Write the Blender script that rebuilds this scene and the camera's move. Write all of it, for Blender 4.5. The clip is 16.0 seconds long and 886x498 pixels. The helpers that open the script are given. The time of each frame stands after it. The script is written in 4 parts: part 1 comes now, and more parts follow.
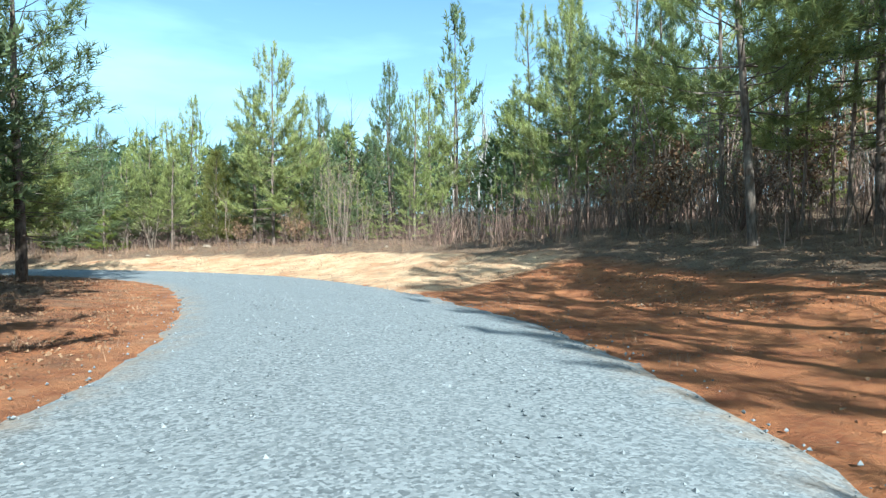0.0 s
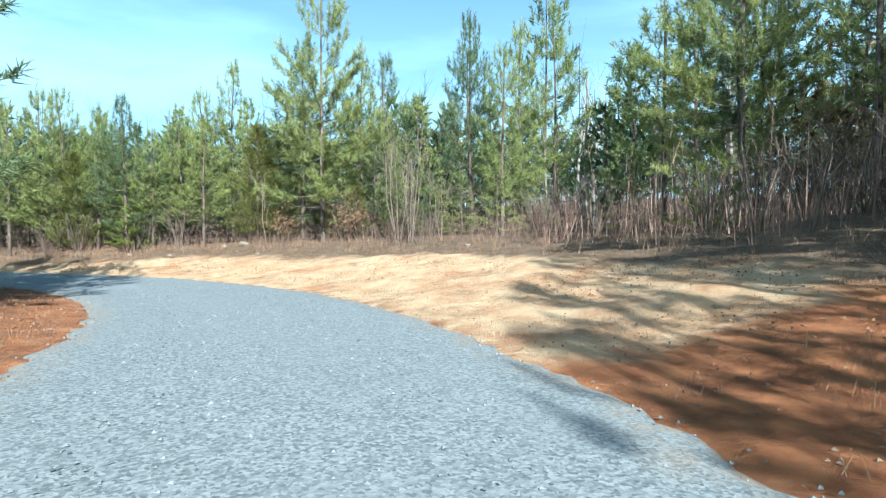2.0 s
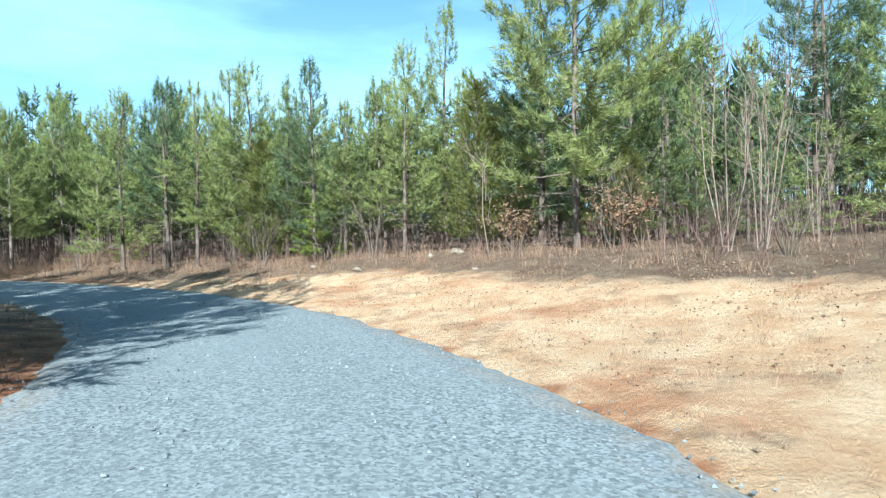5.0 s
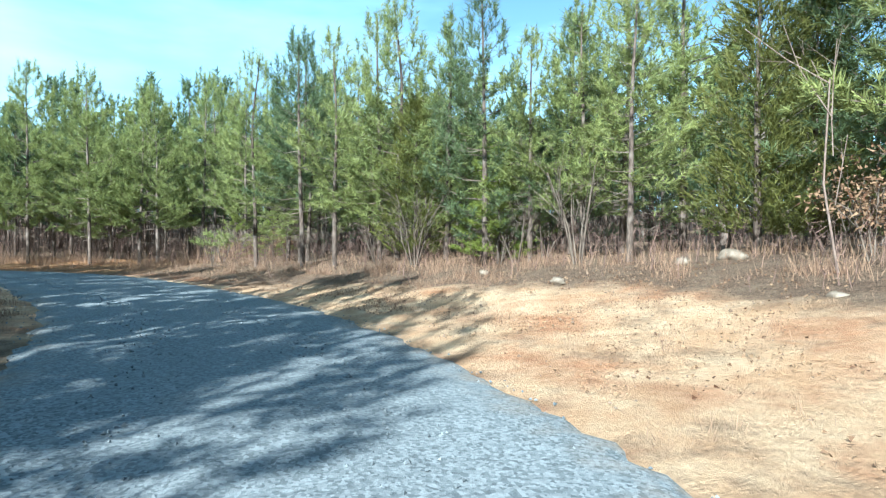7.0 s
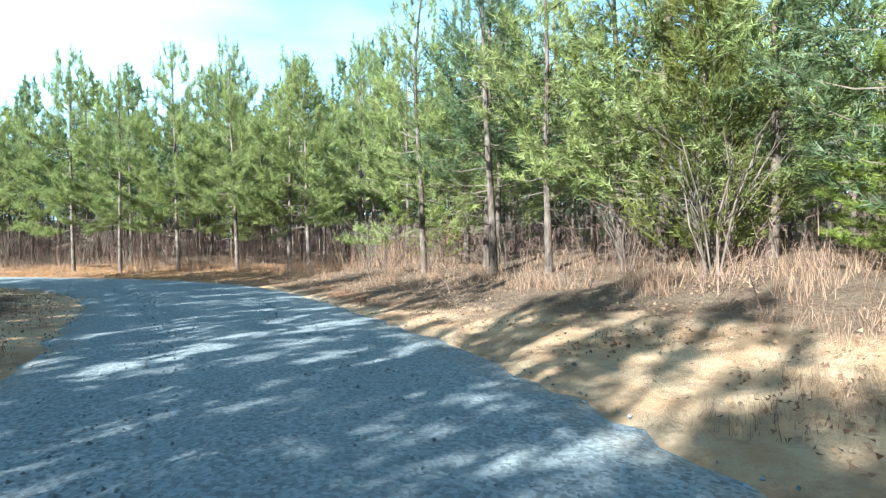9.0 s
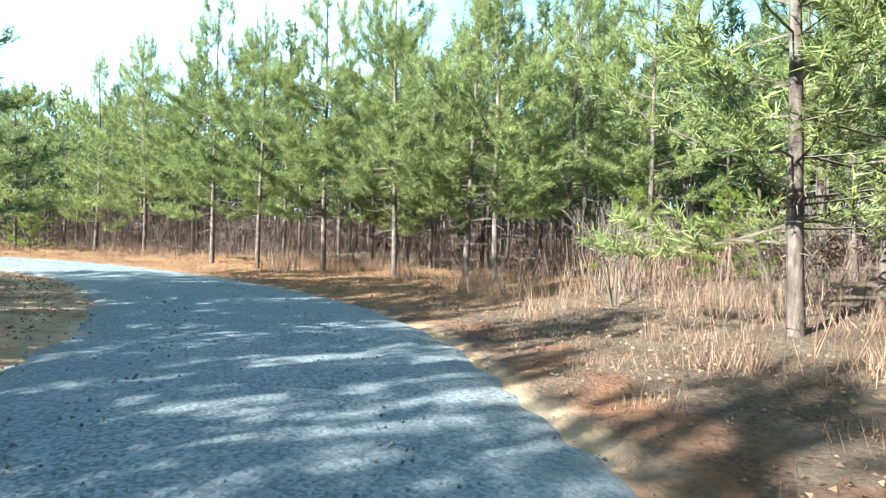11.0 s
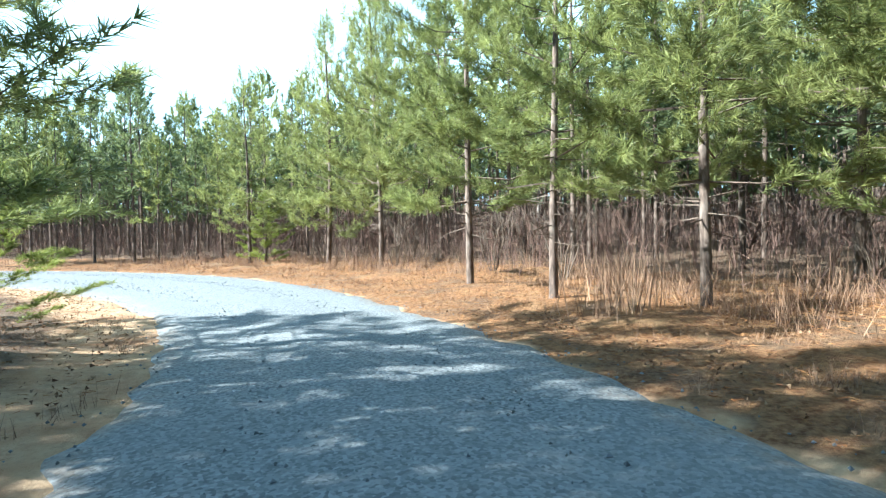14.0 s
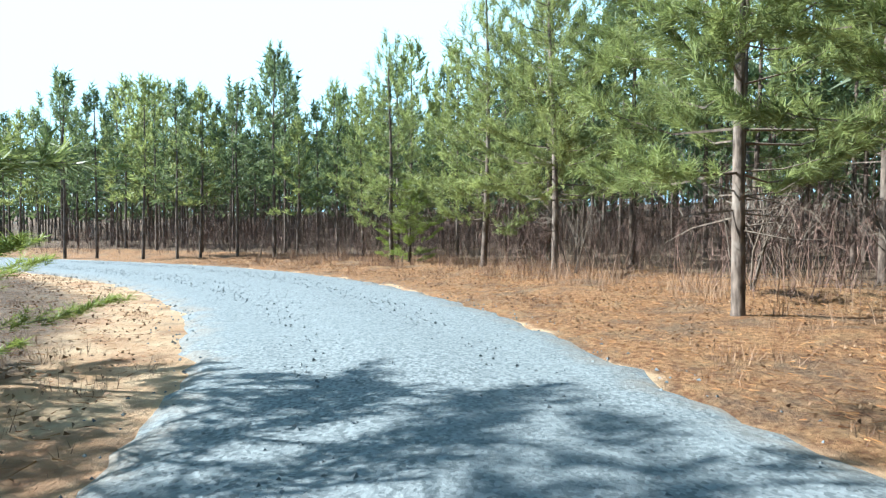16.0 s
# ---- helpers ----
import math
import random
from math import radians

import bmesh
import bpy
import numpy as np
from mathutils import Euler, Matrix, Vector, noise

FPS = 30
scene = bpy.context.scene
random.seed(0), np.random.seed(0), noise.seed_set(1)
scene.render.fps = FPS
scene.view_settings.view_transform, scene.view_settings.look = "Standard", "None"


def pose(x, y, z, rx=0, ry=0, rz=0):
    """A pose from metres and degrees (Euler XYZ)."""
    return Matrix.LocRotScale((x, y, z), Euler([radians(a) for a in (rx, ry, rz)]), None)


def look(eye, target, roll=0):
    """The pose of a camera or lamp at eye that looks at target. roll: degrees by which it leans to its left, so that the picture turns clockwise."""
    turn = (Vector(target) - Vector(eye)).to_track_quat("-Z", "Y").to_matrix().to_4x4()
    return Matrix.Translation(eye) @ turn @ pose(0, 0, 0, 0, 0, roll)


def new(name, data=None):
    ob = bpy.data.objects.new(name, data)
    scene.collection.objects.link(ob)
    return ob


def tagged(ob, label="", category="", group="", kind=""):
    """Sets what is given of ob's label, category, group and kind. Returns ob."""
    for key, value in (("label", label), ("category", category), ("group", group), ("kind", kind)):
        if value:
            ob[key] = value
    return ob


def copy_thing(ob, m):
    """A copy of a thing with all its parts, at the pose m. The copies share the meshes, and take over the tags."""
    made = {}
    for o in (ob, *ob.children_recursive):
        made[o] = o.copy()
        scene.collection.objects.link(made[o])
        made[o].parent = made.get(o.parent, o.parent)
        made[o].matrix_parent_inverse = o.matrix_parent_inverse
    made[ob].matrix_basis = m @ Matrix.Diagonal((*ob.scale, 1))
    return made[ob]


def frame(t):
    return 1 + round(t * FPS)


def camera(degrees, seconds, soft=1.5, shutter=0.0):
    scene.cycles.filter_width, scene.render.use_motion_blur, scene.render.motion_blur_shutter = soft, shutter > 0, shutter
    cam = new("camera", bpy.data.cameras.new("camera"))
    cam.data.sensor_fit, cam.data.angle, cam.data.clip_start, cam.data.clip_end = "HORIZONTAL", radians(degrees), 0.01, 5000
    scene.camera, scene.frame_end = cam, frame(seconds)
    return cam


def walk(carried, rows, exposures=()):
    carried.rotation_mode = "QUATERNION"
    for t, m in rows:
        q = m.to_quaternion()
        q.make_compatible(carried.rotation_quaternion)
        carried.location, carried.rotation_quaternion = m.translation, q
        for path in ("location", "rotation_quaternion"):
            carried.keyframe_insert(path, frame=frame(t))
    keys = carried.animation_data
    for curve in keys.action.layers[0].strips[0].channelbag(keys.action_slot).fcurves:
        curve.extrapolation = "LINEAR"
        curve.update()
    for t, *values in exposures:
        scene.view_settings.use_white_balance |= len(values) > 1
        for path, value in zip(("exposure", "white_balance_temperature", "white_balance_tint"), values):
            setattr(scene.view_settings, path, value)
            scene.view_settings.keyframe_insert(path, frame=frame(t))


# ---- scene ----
cam = camera(75.0, 16.0, soft=1.3)
PATH = [
    (0, pose(0.000, -0.000, 1.325, 89.46, 0.22, -0.00)),
    (0.5, pose(-0.133, 2.185, 1.409, 89.86, -0.37, 0.91)),
    (1, pose(-0.294, 4.360, 1.442, 89.78, 0.49, 2.50)),
    (1.5, pose(-0.621, 6.590, 1.480, 89.17, 0.44, 4.70)),
    (2, pose(-1.081, 8.827, 1.441, 88.92, 0.24, 7.52)),
    (2.5, pose(-1.642, 10.995, 1.446, 89.37, 0.18, 10.65)),
    (3, pose(-2.316, 12.929, 1.421, 89.44, 0.67, 14.11)),
    (3.5, pose(-3.039, 14.579, 1.451, 89.38, 0.22, 17.89)),
    (4, pose(-3.768, 15.998, 1.442, 89.24, 1.12, 21.66)),
    (4.2, pose(-4.093, 16.581, 1.471, 89.59, 1.09, 23.21)),
    (6.3, pose(-8.821, 22.591, 1.437, 89.07, -0.67, 38.83)),
    (6.5, pose(-9.413, 23.142, 1.433, 89.53, -0.98, 40.34)),
    (7, pose(-11.033, 24.419, 1.415, 89.38, -0.39, 44.59)),
    (7.5, pose(-12.829, 25.544, 1.436, 88.99, 0.51, 48.52)),
    (8, pose(-14.620, 26.455, 1.446, 89.02, 1.20, 52.35)),
    (8.5, pose(-16.395, 27.226, 1.343, 89.33, 1.88, 56.20)),
    (9, pose(-18.248, 27.963, 1.283, 89.26, 1.04, 59.96)),
    (9.2, pose(-18.989, 28.273, 1.192, 89.48, 0.85, 61.34)),
    (11.3, pose(-28.435, 30.279, 1.381, 89.07, -1.39, 79.26)),
    (11.5, pose(-29.281, 30.288, 1.385, 89.07, -0.98, 80.86)),
    (12, pose(-31.403, 30.155, 1.289, 88.92, -0.37, 84.79)),
    (12.5, pose(-33.401, 29.811, 1.379, 88.98, -0.63, 88.68)),
    (13, pose(-35.192, 29.383, 1.304, 88.57, 0.57, 92.45)),
    (13.5, pose(-36.873, 28.869, 1.311, 88.39, 0.65, 96.36)),
    (14, pose(-38.443, 28.302, 1.379, 88.53, 1.08, 100.29)),
    (14.5, pose(-39.843, 27.714, 1.320, 88.36, 1.08, 104.10)),
    (15, pose(-41.132, 27.129, 1.350, 87.90, 0.96, 107.90)),
    (15.5, pose(-42.262, 26.584, 1.315, 88.41, 0.28, 111.53)),
    (16, pose(-43.445, 26.008, 1.273, 88.68, -0.10, 114.70)),
]
walk(cam, PATH, exposures=[(0.0, 1.75, 5400, 0), (4.0, 1.72, 5180, -1), (7.0, 1.86, 5150, -1), (9.0, 2.32, 5330, 0), (12.0, 2.52, 5500, 3), (14.5, 2.3, 5450, 4), (16.0, 1.95, 5350, 2)])

# ---- world and sun ----
SUN_YAW, SUN_UP = 202.0, 33.0
to_sun = Vector((-math.sin(radians(SUN_YAW)) * math.cos(radians(SUN_UP)), math.cos(radians(SUN_YAW)) * math.cos(radians(SUN_UP)), math.sin(radians(SUN_UP))))
world = bpy.data.worlds.new("sky")
scene.world = world
world.use_nodes = True
wn, wl = world.node_tree.nodes, world.node_tree.links
wn.clear()
sky = wn.new("ShaderNodeTexSky")
sky.sky_type, sky.sun_disc = "NISHITA", False
sky.sun_elevation, sky.sun_rotation = radians(SUN_UP), radians(-SUN_YAW)
sky.air_density, sky.dust_density, sky.ozone_density = 1.0, 1.0, 2.0
wcoord = wn.new("ShaderNodeTexCoord")
wmap = wn.new("ShaderNodeMapping")
wmap.inputs["Scale"].default_value = (1.2, 1.6, 6.0)
wl.new(wcoord.outputs["Generated"], wmap.inputs["Vector"])
wnoise = wn.new("ShaderNodeTexNoise")
wnoise.inputs["Scale"].default_value, wnoise.inputs["Detail"].default_value = 1.6, 6.0
wl.new(wmap.outputs["Vector"], wnoise.inputs["Vector"])
# thin cloud, thicker towards the sun's side of the sky
wdot = wn.new("ShaderNodeVectorMath")
wdot.operation = "DOT_PRODUCT"
wdot.inputs[1].default_value = (-0.62, -0.72, 0.3)
wl.new(wcoord.outputs["Generated"], wdot.inputs[0])
wside = wn.new("ShaderNodeMapRange")
wside.inputs["From Min"].default_value, wside.inputs["From Max"].default_value = 0.35, 0.95
wside.inputs["To Min"].default_value, wside.inputs["To Max"].default_value = 0.0, 0.55
wl.new(wdot.outputs["Value"], wside.inputs["Value"])
wadd = wn.new("ShaderNodeMath")
wadd.operation = "ADD"
wl.new(wnoise.outputs["Fac"], wadd.inputs[0])
wl.new(wside.outputs["Result"], wadd.inputs[1])
wramp = wn.new("ShaderNodeMapRange")
wramp.inputs["From Min"].default_value, wramp.inputs["From Max"].default_value = 0.4, 0.95
wramp.inputs["To Min"].default_value, wramp.inputs["To Max"].default_value = 0.0, 0.8
wl.new(wadd.outputs["Value"], wramp.inputs["Value"])
wmix = wn.new("ShaderNodeMix")
wmix.data_type = "RGBA"
wmix.inputs["B"].default_value = (9.6, 14.0, 15.8, 1)
# haze low over the horizon
wsep = wn.new("ShaderNodeSeparateXYZ")
wl.new(wcoord.outputs["Generated"], wsep.inputs["Vector"])
wlow = wn.new("ShaderNodeMapRange")
wlow.interpolation_type = "SMOOTHSTEP"
for key, v in (("From Min", 0.0), ("From Max", 0.75), ("To Min", 0.62), ("To Max", 0.0)):
    wlow.inputs[key].default_value = v
wl.new(wsep.outputs["Z"], wlow.inputs["Value"])
wsum = wn.new("ShaderNodeMath")
wsum.operation, wsum.use_clamp = "ADD", True
wl.new(wramp.outputs["Result"], wsum.inputs[0])
wl.new(wlow.outputs["Result"], wsum.inputs[1])
wl.new(wsum.outputs["Value"], wmix.inputs["Factor"])
wsat = wn.new("ShaderNodeHueSaturation")
wsat.inputs["Saturation"].default_value, wsat.inputs["Value"].default_value = 1.3, 1.35
wl.new(sky.outputs["Color"], wsat.inputs["Color"])
wl.new(wsat.outputs["Color"], wmix.inputs["A"])
wback = wn.new("ShaderNodeBackground")
wback.inputs["Strength"].default_value = 0.033
wl.new(wmix.outputs["Result"], wback.inputs["Color"])
wout = wn.new("ShaderNodeOutputWorld")
wl.new(wback.outputs["Background"], wout.inputs["Surface"])

sun_data = bpy.data.lights.new("sun", "SUN")
sun_data.energy, sun_data.angle, sun_data.color = 5.0, radians(0.53), (1.0, 0.93, 0.82)
sun = new("sun", sun_data)
sun.matrix_world = look(to_sun * 100, (0, 0, 0))

# ---- materials ----


def material(name):
    m = bpy.data.materials.new(name)
    m.use_nodes = True
    nt = m.node_tree
    bsdf = nt.nodes["Principled BSDF"]
    bsdf.inputs["Specular IOR Level"].default_value = 0.25
    return m, nt, bsdf


def mixed(nt, fac, a, b, kind="MIX"):
    """A colour mix; each of a and b is a socket or a colour."""
    n = nt.nodes.new("ShaderNodeMix")
    n.data_type, n.blend_type = "RGBA", kind
    for key, v in (("Factor", fac), ("A", a), ("B", b)):
        if isinstance(v, bpy.types.NodeSocket):
            nt.links.new(v, n.inputs[key])
        else:
            n.inputs[key].default_value = v if key == "Factor" else (*v, 1)
    return n.outputs["Result"]


def ramp(nt, value, lo, hi, a=0.0, b=1.0):
    n = nt.nodes.new("ShaderNodeMapRange")
    for key, v in (("From Min", lo), ("From Max", hi), ("To Min", a), ("To Max", b)):
        n.inputs[key].default_value = v
    nt.links.new(value, n.inputs["Value"])
    return n.outputs["Result"]


def noisy(nt, scale, detail=4.0, stretch=(1, 1, 1), rough=0.6):
    c = nt.nodes.new("ShaderNodeTexCoord")
    m = nt.nodes.new("ShaderNodeMapping")
    m.inputs["Scale"].default_value = stretch
    n = nt.nodes.new("ShaderNodeTexNoise")
    n.inputs["Scale"].default_value, n.inputs["Detail"].default_value, n.inputs["Roughness"].default_value = scale, detail, rough
    nt.links.new(c.outputs["Object"], m.inputs["Vector"])
    nt.links.new(m.outputs["Vector"], n.inputs["Vector"])
    return n.outputs["Fac"]


def bumped(nt, bsdf, height, distance, strength=0.6):
    b = nt.nodes.new("ShaderNodeBump")
    b.inputs["Distance"].default_value, b.inputs["Strength"].default_value = distance, strength
    nt.links.new(height, b.inputs["Height"])
    nt.links.new(b.outputs["Normal"], bsdf.inputs["Normal"])


def needle_material(name, dark, light, dry):
    m, nt, bsdf = material(name)
    geo = nt.nodes.new("ShaderNodeNewGeometry")
    info = nt.nodes.new("ShaderNodeObjectInfo")
    col = mixed(nt, ramp(nt, geo.outputs["Random Per Island"], 0, 1, 0.2, 0.7), dark, light)
    col = mixed(nt, ramp(nt, info.outputs["Random"], 0, 1, 0.0, 0.35), col, dry)
    col = mixed(nt, ramp(nt, noisy(nt, 0.9, 2.0), 0.4, 0.7, 0.0, 0.45), col, light)
    # dark mottling puts some of the crown's self-shadow into the needle colour
    col = mixed(nt, ramp(nt, noisy(nt, 2.4, 2.0), 0.36, 0.56, 0.6, 0.0), col, tuple(0.5 * v for v in dark))
    nt.links.new(col, bsdf.inputs["Base Color"])
    bsdf.inputs["Roughness"].default_value = 0.5
    tr = nt.nodes.new("ShaderNodeBsdfTranslucent")
    nt.links.new(mixed(nt, 0.2, col, (0.38, 0.418, 0.1216)), tr.inputs["Color"])
    mix = nt.nodes.new("ShaderNodeMixShader")
    mix.inputs["Fac"].default_value = 0.42
    nt.links.new(bsdf.outputs["BSDF"], mix.inputs[1])
    nt.links.new(tr.outputs["BSDF"], mix.inputs[2])
    nt.links.new(mix.outputs["Shader"], nt.nodes["Material Output"].inputs["Surface"])
    return m


NEEDLES = needle_material("pine_needles", (0.05, 0.078, 0.027), (0.41, 0.455, 0.155), (0.42, 0.415, 0.15))
# darker bluish copy of the pine needles, with shade put into its colour
NEEDLES_SHADE = needle_material("shaded_pine_needles", (0.0266, 0.05168, 0.02736), (0.19, 0.247, 0.1178), (0.2356, 0.2622, 0.114))
YOUNG = needle_material("young_pine_needles", (0.1672, 0.228, 0.038), (0.304, 0.3496, 0.076), (0.3192, 0.3192, 0.0836))
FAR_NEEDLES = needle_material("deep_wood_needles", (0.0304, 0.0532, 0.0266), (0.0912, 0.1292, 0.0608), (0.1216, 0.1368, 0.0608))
CEDAR = needle_material("cedar_foliage", (0.076, 0.0874, 0.0228), (0.228, 0.228, 0.0608), (0.228, 0.1976, 0.0684))


def bark_material(name, a, b, lichen):
    m, nt, bsdf = material(name)
    n = noisy(nt, 14.0, 5.0, (1, 1, 0.25))
    col = mixed(nt, ramp(nt, n, 0.35, 0.65), a, b)
    col = mixed(nt, ramp(nt, noisy(nt, 2.2, 3.0), 0.5, 0.7, 0, 0.6), col, lichen)
    nt.links.new(col, bsdf.inputs["Base Color"])
    bsdf.inputs["Roughness"].default_value = 0.95
    bumped(nt, bsdf, n, 0.03)
    return m


BARK = bark_material("pine_bark", (0.038, 0.02736, 0.02128), (0.1444, 0.1102, 0.0874), (0.2052, 0.1786, 0.152))
# lighter copy of BARK: sunlight on the roadside trunks put into the colour
SUNLIT_BARK = bark_material("sunlit_pine_bark", (0.045, 0.033, 0.026), (0.18, 0.14, 0.113), (0.25, 0.22, 0.19))
TWIG = bark_material("dead_twig", (0.0646, 0.04849, 0.03747), (0.1611, 0.1262, 0.09728), (0.1938, 0.168, 0.1391))
SAPLING = bark_material("sapling_bark", (0.114, 0.0798, 0.0646), (0.2508, 0.19, 0.152), (0.2736, 0.228, 0.19))
PALE_BARK = bark_material("pale_bark", (0.1292, 0.1163, 0.1003), (0.2972, 0.2774, 0.2523), (0.323, 0.3101, 0.2842))


def strand_material(name, a, b):
    m, nt, bsdf = material(name)
    geo = nt.nodes.new("ShaderNodeNewGeometry")
    col = mixed(nt, geo.outputs["Random Per Island"], a, b)
    nt.links.new(col, bsdf.inputs["Base Color"])
    bsdf.inputs["Roughness"].default_value = 0.85
    return m


STRAW = strand_material("dry_straw", (0.1064, 0.05928, 0.038), (0.3192, 0.209, 0.133))
BRIAR = strand_material("bramble_stem", (0.05, 0.031, 0.026), (0.22, 0.14, 0.11))
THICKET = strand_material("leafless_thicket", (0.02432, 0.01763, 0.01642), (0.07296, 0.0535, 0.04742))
SCRUB = strand_material("leafless_scrub", (0.1, 0.058, 0.045), (0.38, 0.25, 0.19))
LEAF = strand_material("fallen_leaf", (0.07904, 0.03648, 0.01824), (0.2432, 0.1581, 0.0912))
NEEDLE_LITTER = strand_material("fallen_needle", (0.1824, 0.07296, 0.02736), (0.3162, 0.1642, 0.0608))
STONE = strand_material("crushed_stone", (0.0836, 0.095, 0.1026), (0.19, 0.209, 0.2166))
PEBBLE = strand_material("quartz_pebble", (0.1216, 0.076, 0.0494), (0.2508, 0.1824, 0.1292))

# gravel of the road
GRAVEL, nt, bsdf = material("road_gravel")
vor = nt.nodes.new("ShaderNodeTexVoronoi")
vor.inputs["Scale"].default_value = 36.0
crd = nt.nodes.new("ShaderNodeTexCoord")
nt.links.new(crd.outputs["Object"], vor.inputs["Vector"])
sep = nt.nodes.new("ShaderNodeSeparateColor")
nt.links.new(vor.outputs["Color"], sep.inputs["Color"])
col = mixed(nt, sep.outputs["Red"], (0.0836, 0.095, 0.1003), (0.2356, 0.2546, 0.2599))
col = mixed(nt, ramp(nt, noisy(nt, 0.35, 5.0), 0.42, 0.72, 0, 0.5), col, (0.1619, 0.1794, 0.1847))
edge = nt.nodes.new("ShaderNodeAttribute")
edge.attribute_name = "edge"
dirt = nt.nodes.new("ShaderNodeMath")
dirt.operation = "MULTIPLY"
nt.links.new(edge.outputs["Fac"], dirt.inputs[0])
nt.links.new(ramp(nt, noisy(nt, 2.5, 6.0), 0.4, 0.6), dirt.inputs[1])
col = mixed(nt, dirt.outputs["Value"], col, (0.2424, 0.1733, 0.1094))
nt.links.new(col, bsdf.inputs["Base Color"])
bsdf.inputs["Roughness"].default_value = 0.9
bumped(nt, bsdf, noisy(nt, 40.0, 5.0), 0.02, 0.5)

# bare clay, sand, needle litter and leaf litter of the ground
SOIL, nt, bsdf = material("woodland_soil")


def zone(name, lo=0.35, hi=0.65, scale=1.3):
    """How much of a kind of ground lies here, with a ragged border."""
    a = nt.nodes.new("ShaderNodeAttribute")
    a.attribute_name = name
    s = nt.nodes.new("ShaderNodeMath")
    s.operation = "MULTIPLY_ADD"
    nt.links.new(noisy(nt, scale, 6.0), s.inputs[0])
    s.inputs[1].default_value = 0.7
    off = nt.nodes.new("ShaderNodeMath")
    off.operation = "SUBTRACT"
    nt.links.new(a.outputs["Fac"], off.inputs[0])
    off.inputs[1].default_value = 0.35
    nt.links.new(off.outputs["Value"], s.inputs[2])
    return ramp(nt, s.outputs["Value"], lo, hi)


grain = noisy(nt, 22.0, 6.0, rough=0.7)
blotch = noisy(nt, 1.7, 5.0)
litter = mixed(nt, ramp(nt, grain, 0.38, 0.62), (0.05776, 0.03352, 0.02082), (0.1908, 0.1239, 0.07828))
litter = mixed(nt, ramp(nt, blotch, 0.4, 0.7, 0, 0.55), litter, (0.231, 0.1733, 0.1155))
clay = mixed(nt, ramp(nt, blotch, 0.35, 0.65), (0.22, 0.073, 0.028), (0.42, 0.168, 0.066))
clay = mixed(nt, ramp(nt, grain, 0.45, 0.75, 0, 0.5), clay, (0.2888, 0.1672, 0.08664))
sand = mixed(nt, ramp(nt, blotch, 0.35, 0.65), (0.48, 0.295, 0.16), (0.59, 0.425, 0.265))
sand = mixed(nt, ramp(nt, grain, 0.5, 0.75, 0, 0.45), sand, (0.2424, 0.1505, 0.09272))
sand = mixed(nt, ramp(nt, noisy(nt, 0.55, 6.0, rough=0.7), 0.5, 0.66, 0, 0.7), sand, clay)
fleck = noisy(nt, 11.0, 5.0, rough=0.75)
straw_floor = mixed(nt, ramp(nt, fleck, 0.38, 0.62), (0.152, 0.0646, 0.0266), (0.38, 0.2128, 0.0988))
straw_floor = mixed(nt, ramp(nt, blotch, 0.5, 0.75, 0, 0.5), straw_floor, (0.3002, 0.2196, 0.1155))
sand = mixed(nt, ramp(nt, noisy(nt, 0.9, 7.0, rough=0.75), 0.53, 0.63, 0, 0.5), sand, litter)
col = mixed(nt, zone("clay"), litter, clay)
col = mixed(nt, zone("sand"), col, sand)
straw_floor = mixed(nt, ramp(nt, noisy(nt, 0.8, 6.0, rough=0.7), 0.48, 0.62, 0, 0.75), straw_floor, litter)
col = mixed(nt, zone("needles", scale=2.2), col, straw_floor)
nt.links.new(col, bsdf.inputs["Base Color"])
bsdf.inputs["Roughness"].default_value = 1.0
bumped(nt, bsdf, noisy(nt, 7.0, 8.0, rough=0.75), 0.17, 0.9)

# ---- shape of the ground and the road ----
RIGHT = [(2.9, -30), (2.7, -12), (2.5, 0), (2.2, 7.3), (1.6, 9.8), (.4, 13), (-1.0, 15.9), (-2.6, 18.9), (-4.6, 21.8), (-6.8, 24), (-9, 25.8),
         (-11.2, 27.2), (-13.9, 28.7), (-17.5, 30.2), (-22, 31.4), (-26, 31.9), (-30, 32.1), (-34, 32.2), (-36.3, 32), (-38.7, 31.4), (-41.4, 30.3),
         (-43.4, 29.3), (-45.2, 28.3), (-47, 27), (-50, 24.9), (-53.2, 22.2), (-56.5, 18.6), (-59.2, 14), (-61.2, 8), (-62.4, 0), (-63, -14), (-63, -40)]
LEFT = [(-3.0, -30), (-3.1, -12), (-3.2, 0), (-3.5, 6.1), (-4.1, 8.2), (-5.1, 11), (-6.4, 13.9), (-7.6, 16.2), (-9.2, 18.8), (-10.9, 20.7),
        (-12.5, 22.1), (-15, 23.8), (-18, 25.2), (-22, 26.4), (-25.5, 27), (-28.6, 27.2), (-32, 27.4), (-35.2, 27.3), (-38, 26.7), (-41.2, 25.4),
        (-43.1, 24.6), (-45, 23.5), (-47.6, 21.3), (-50, 18.4), (-52, 15.2), (-53.6, 11.5), (-54.8, 7.5), (-55.9, 2), (-56.6, -10), (-57, -40)]


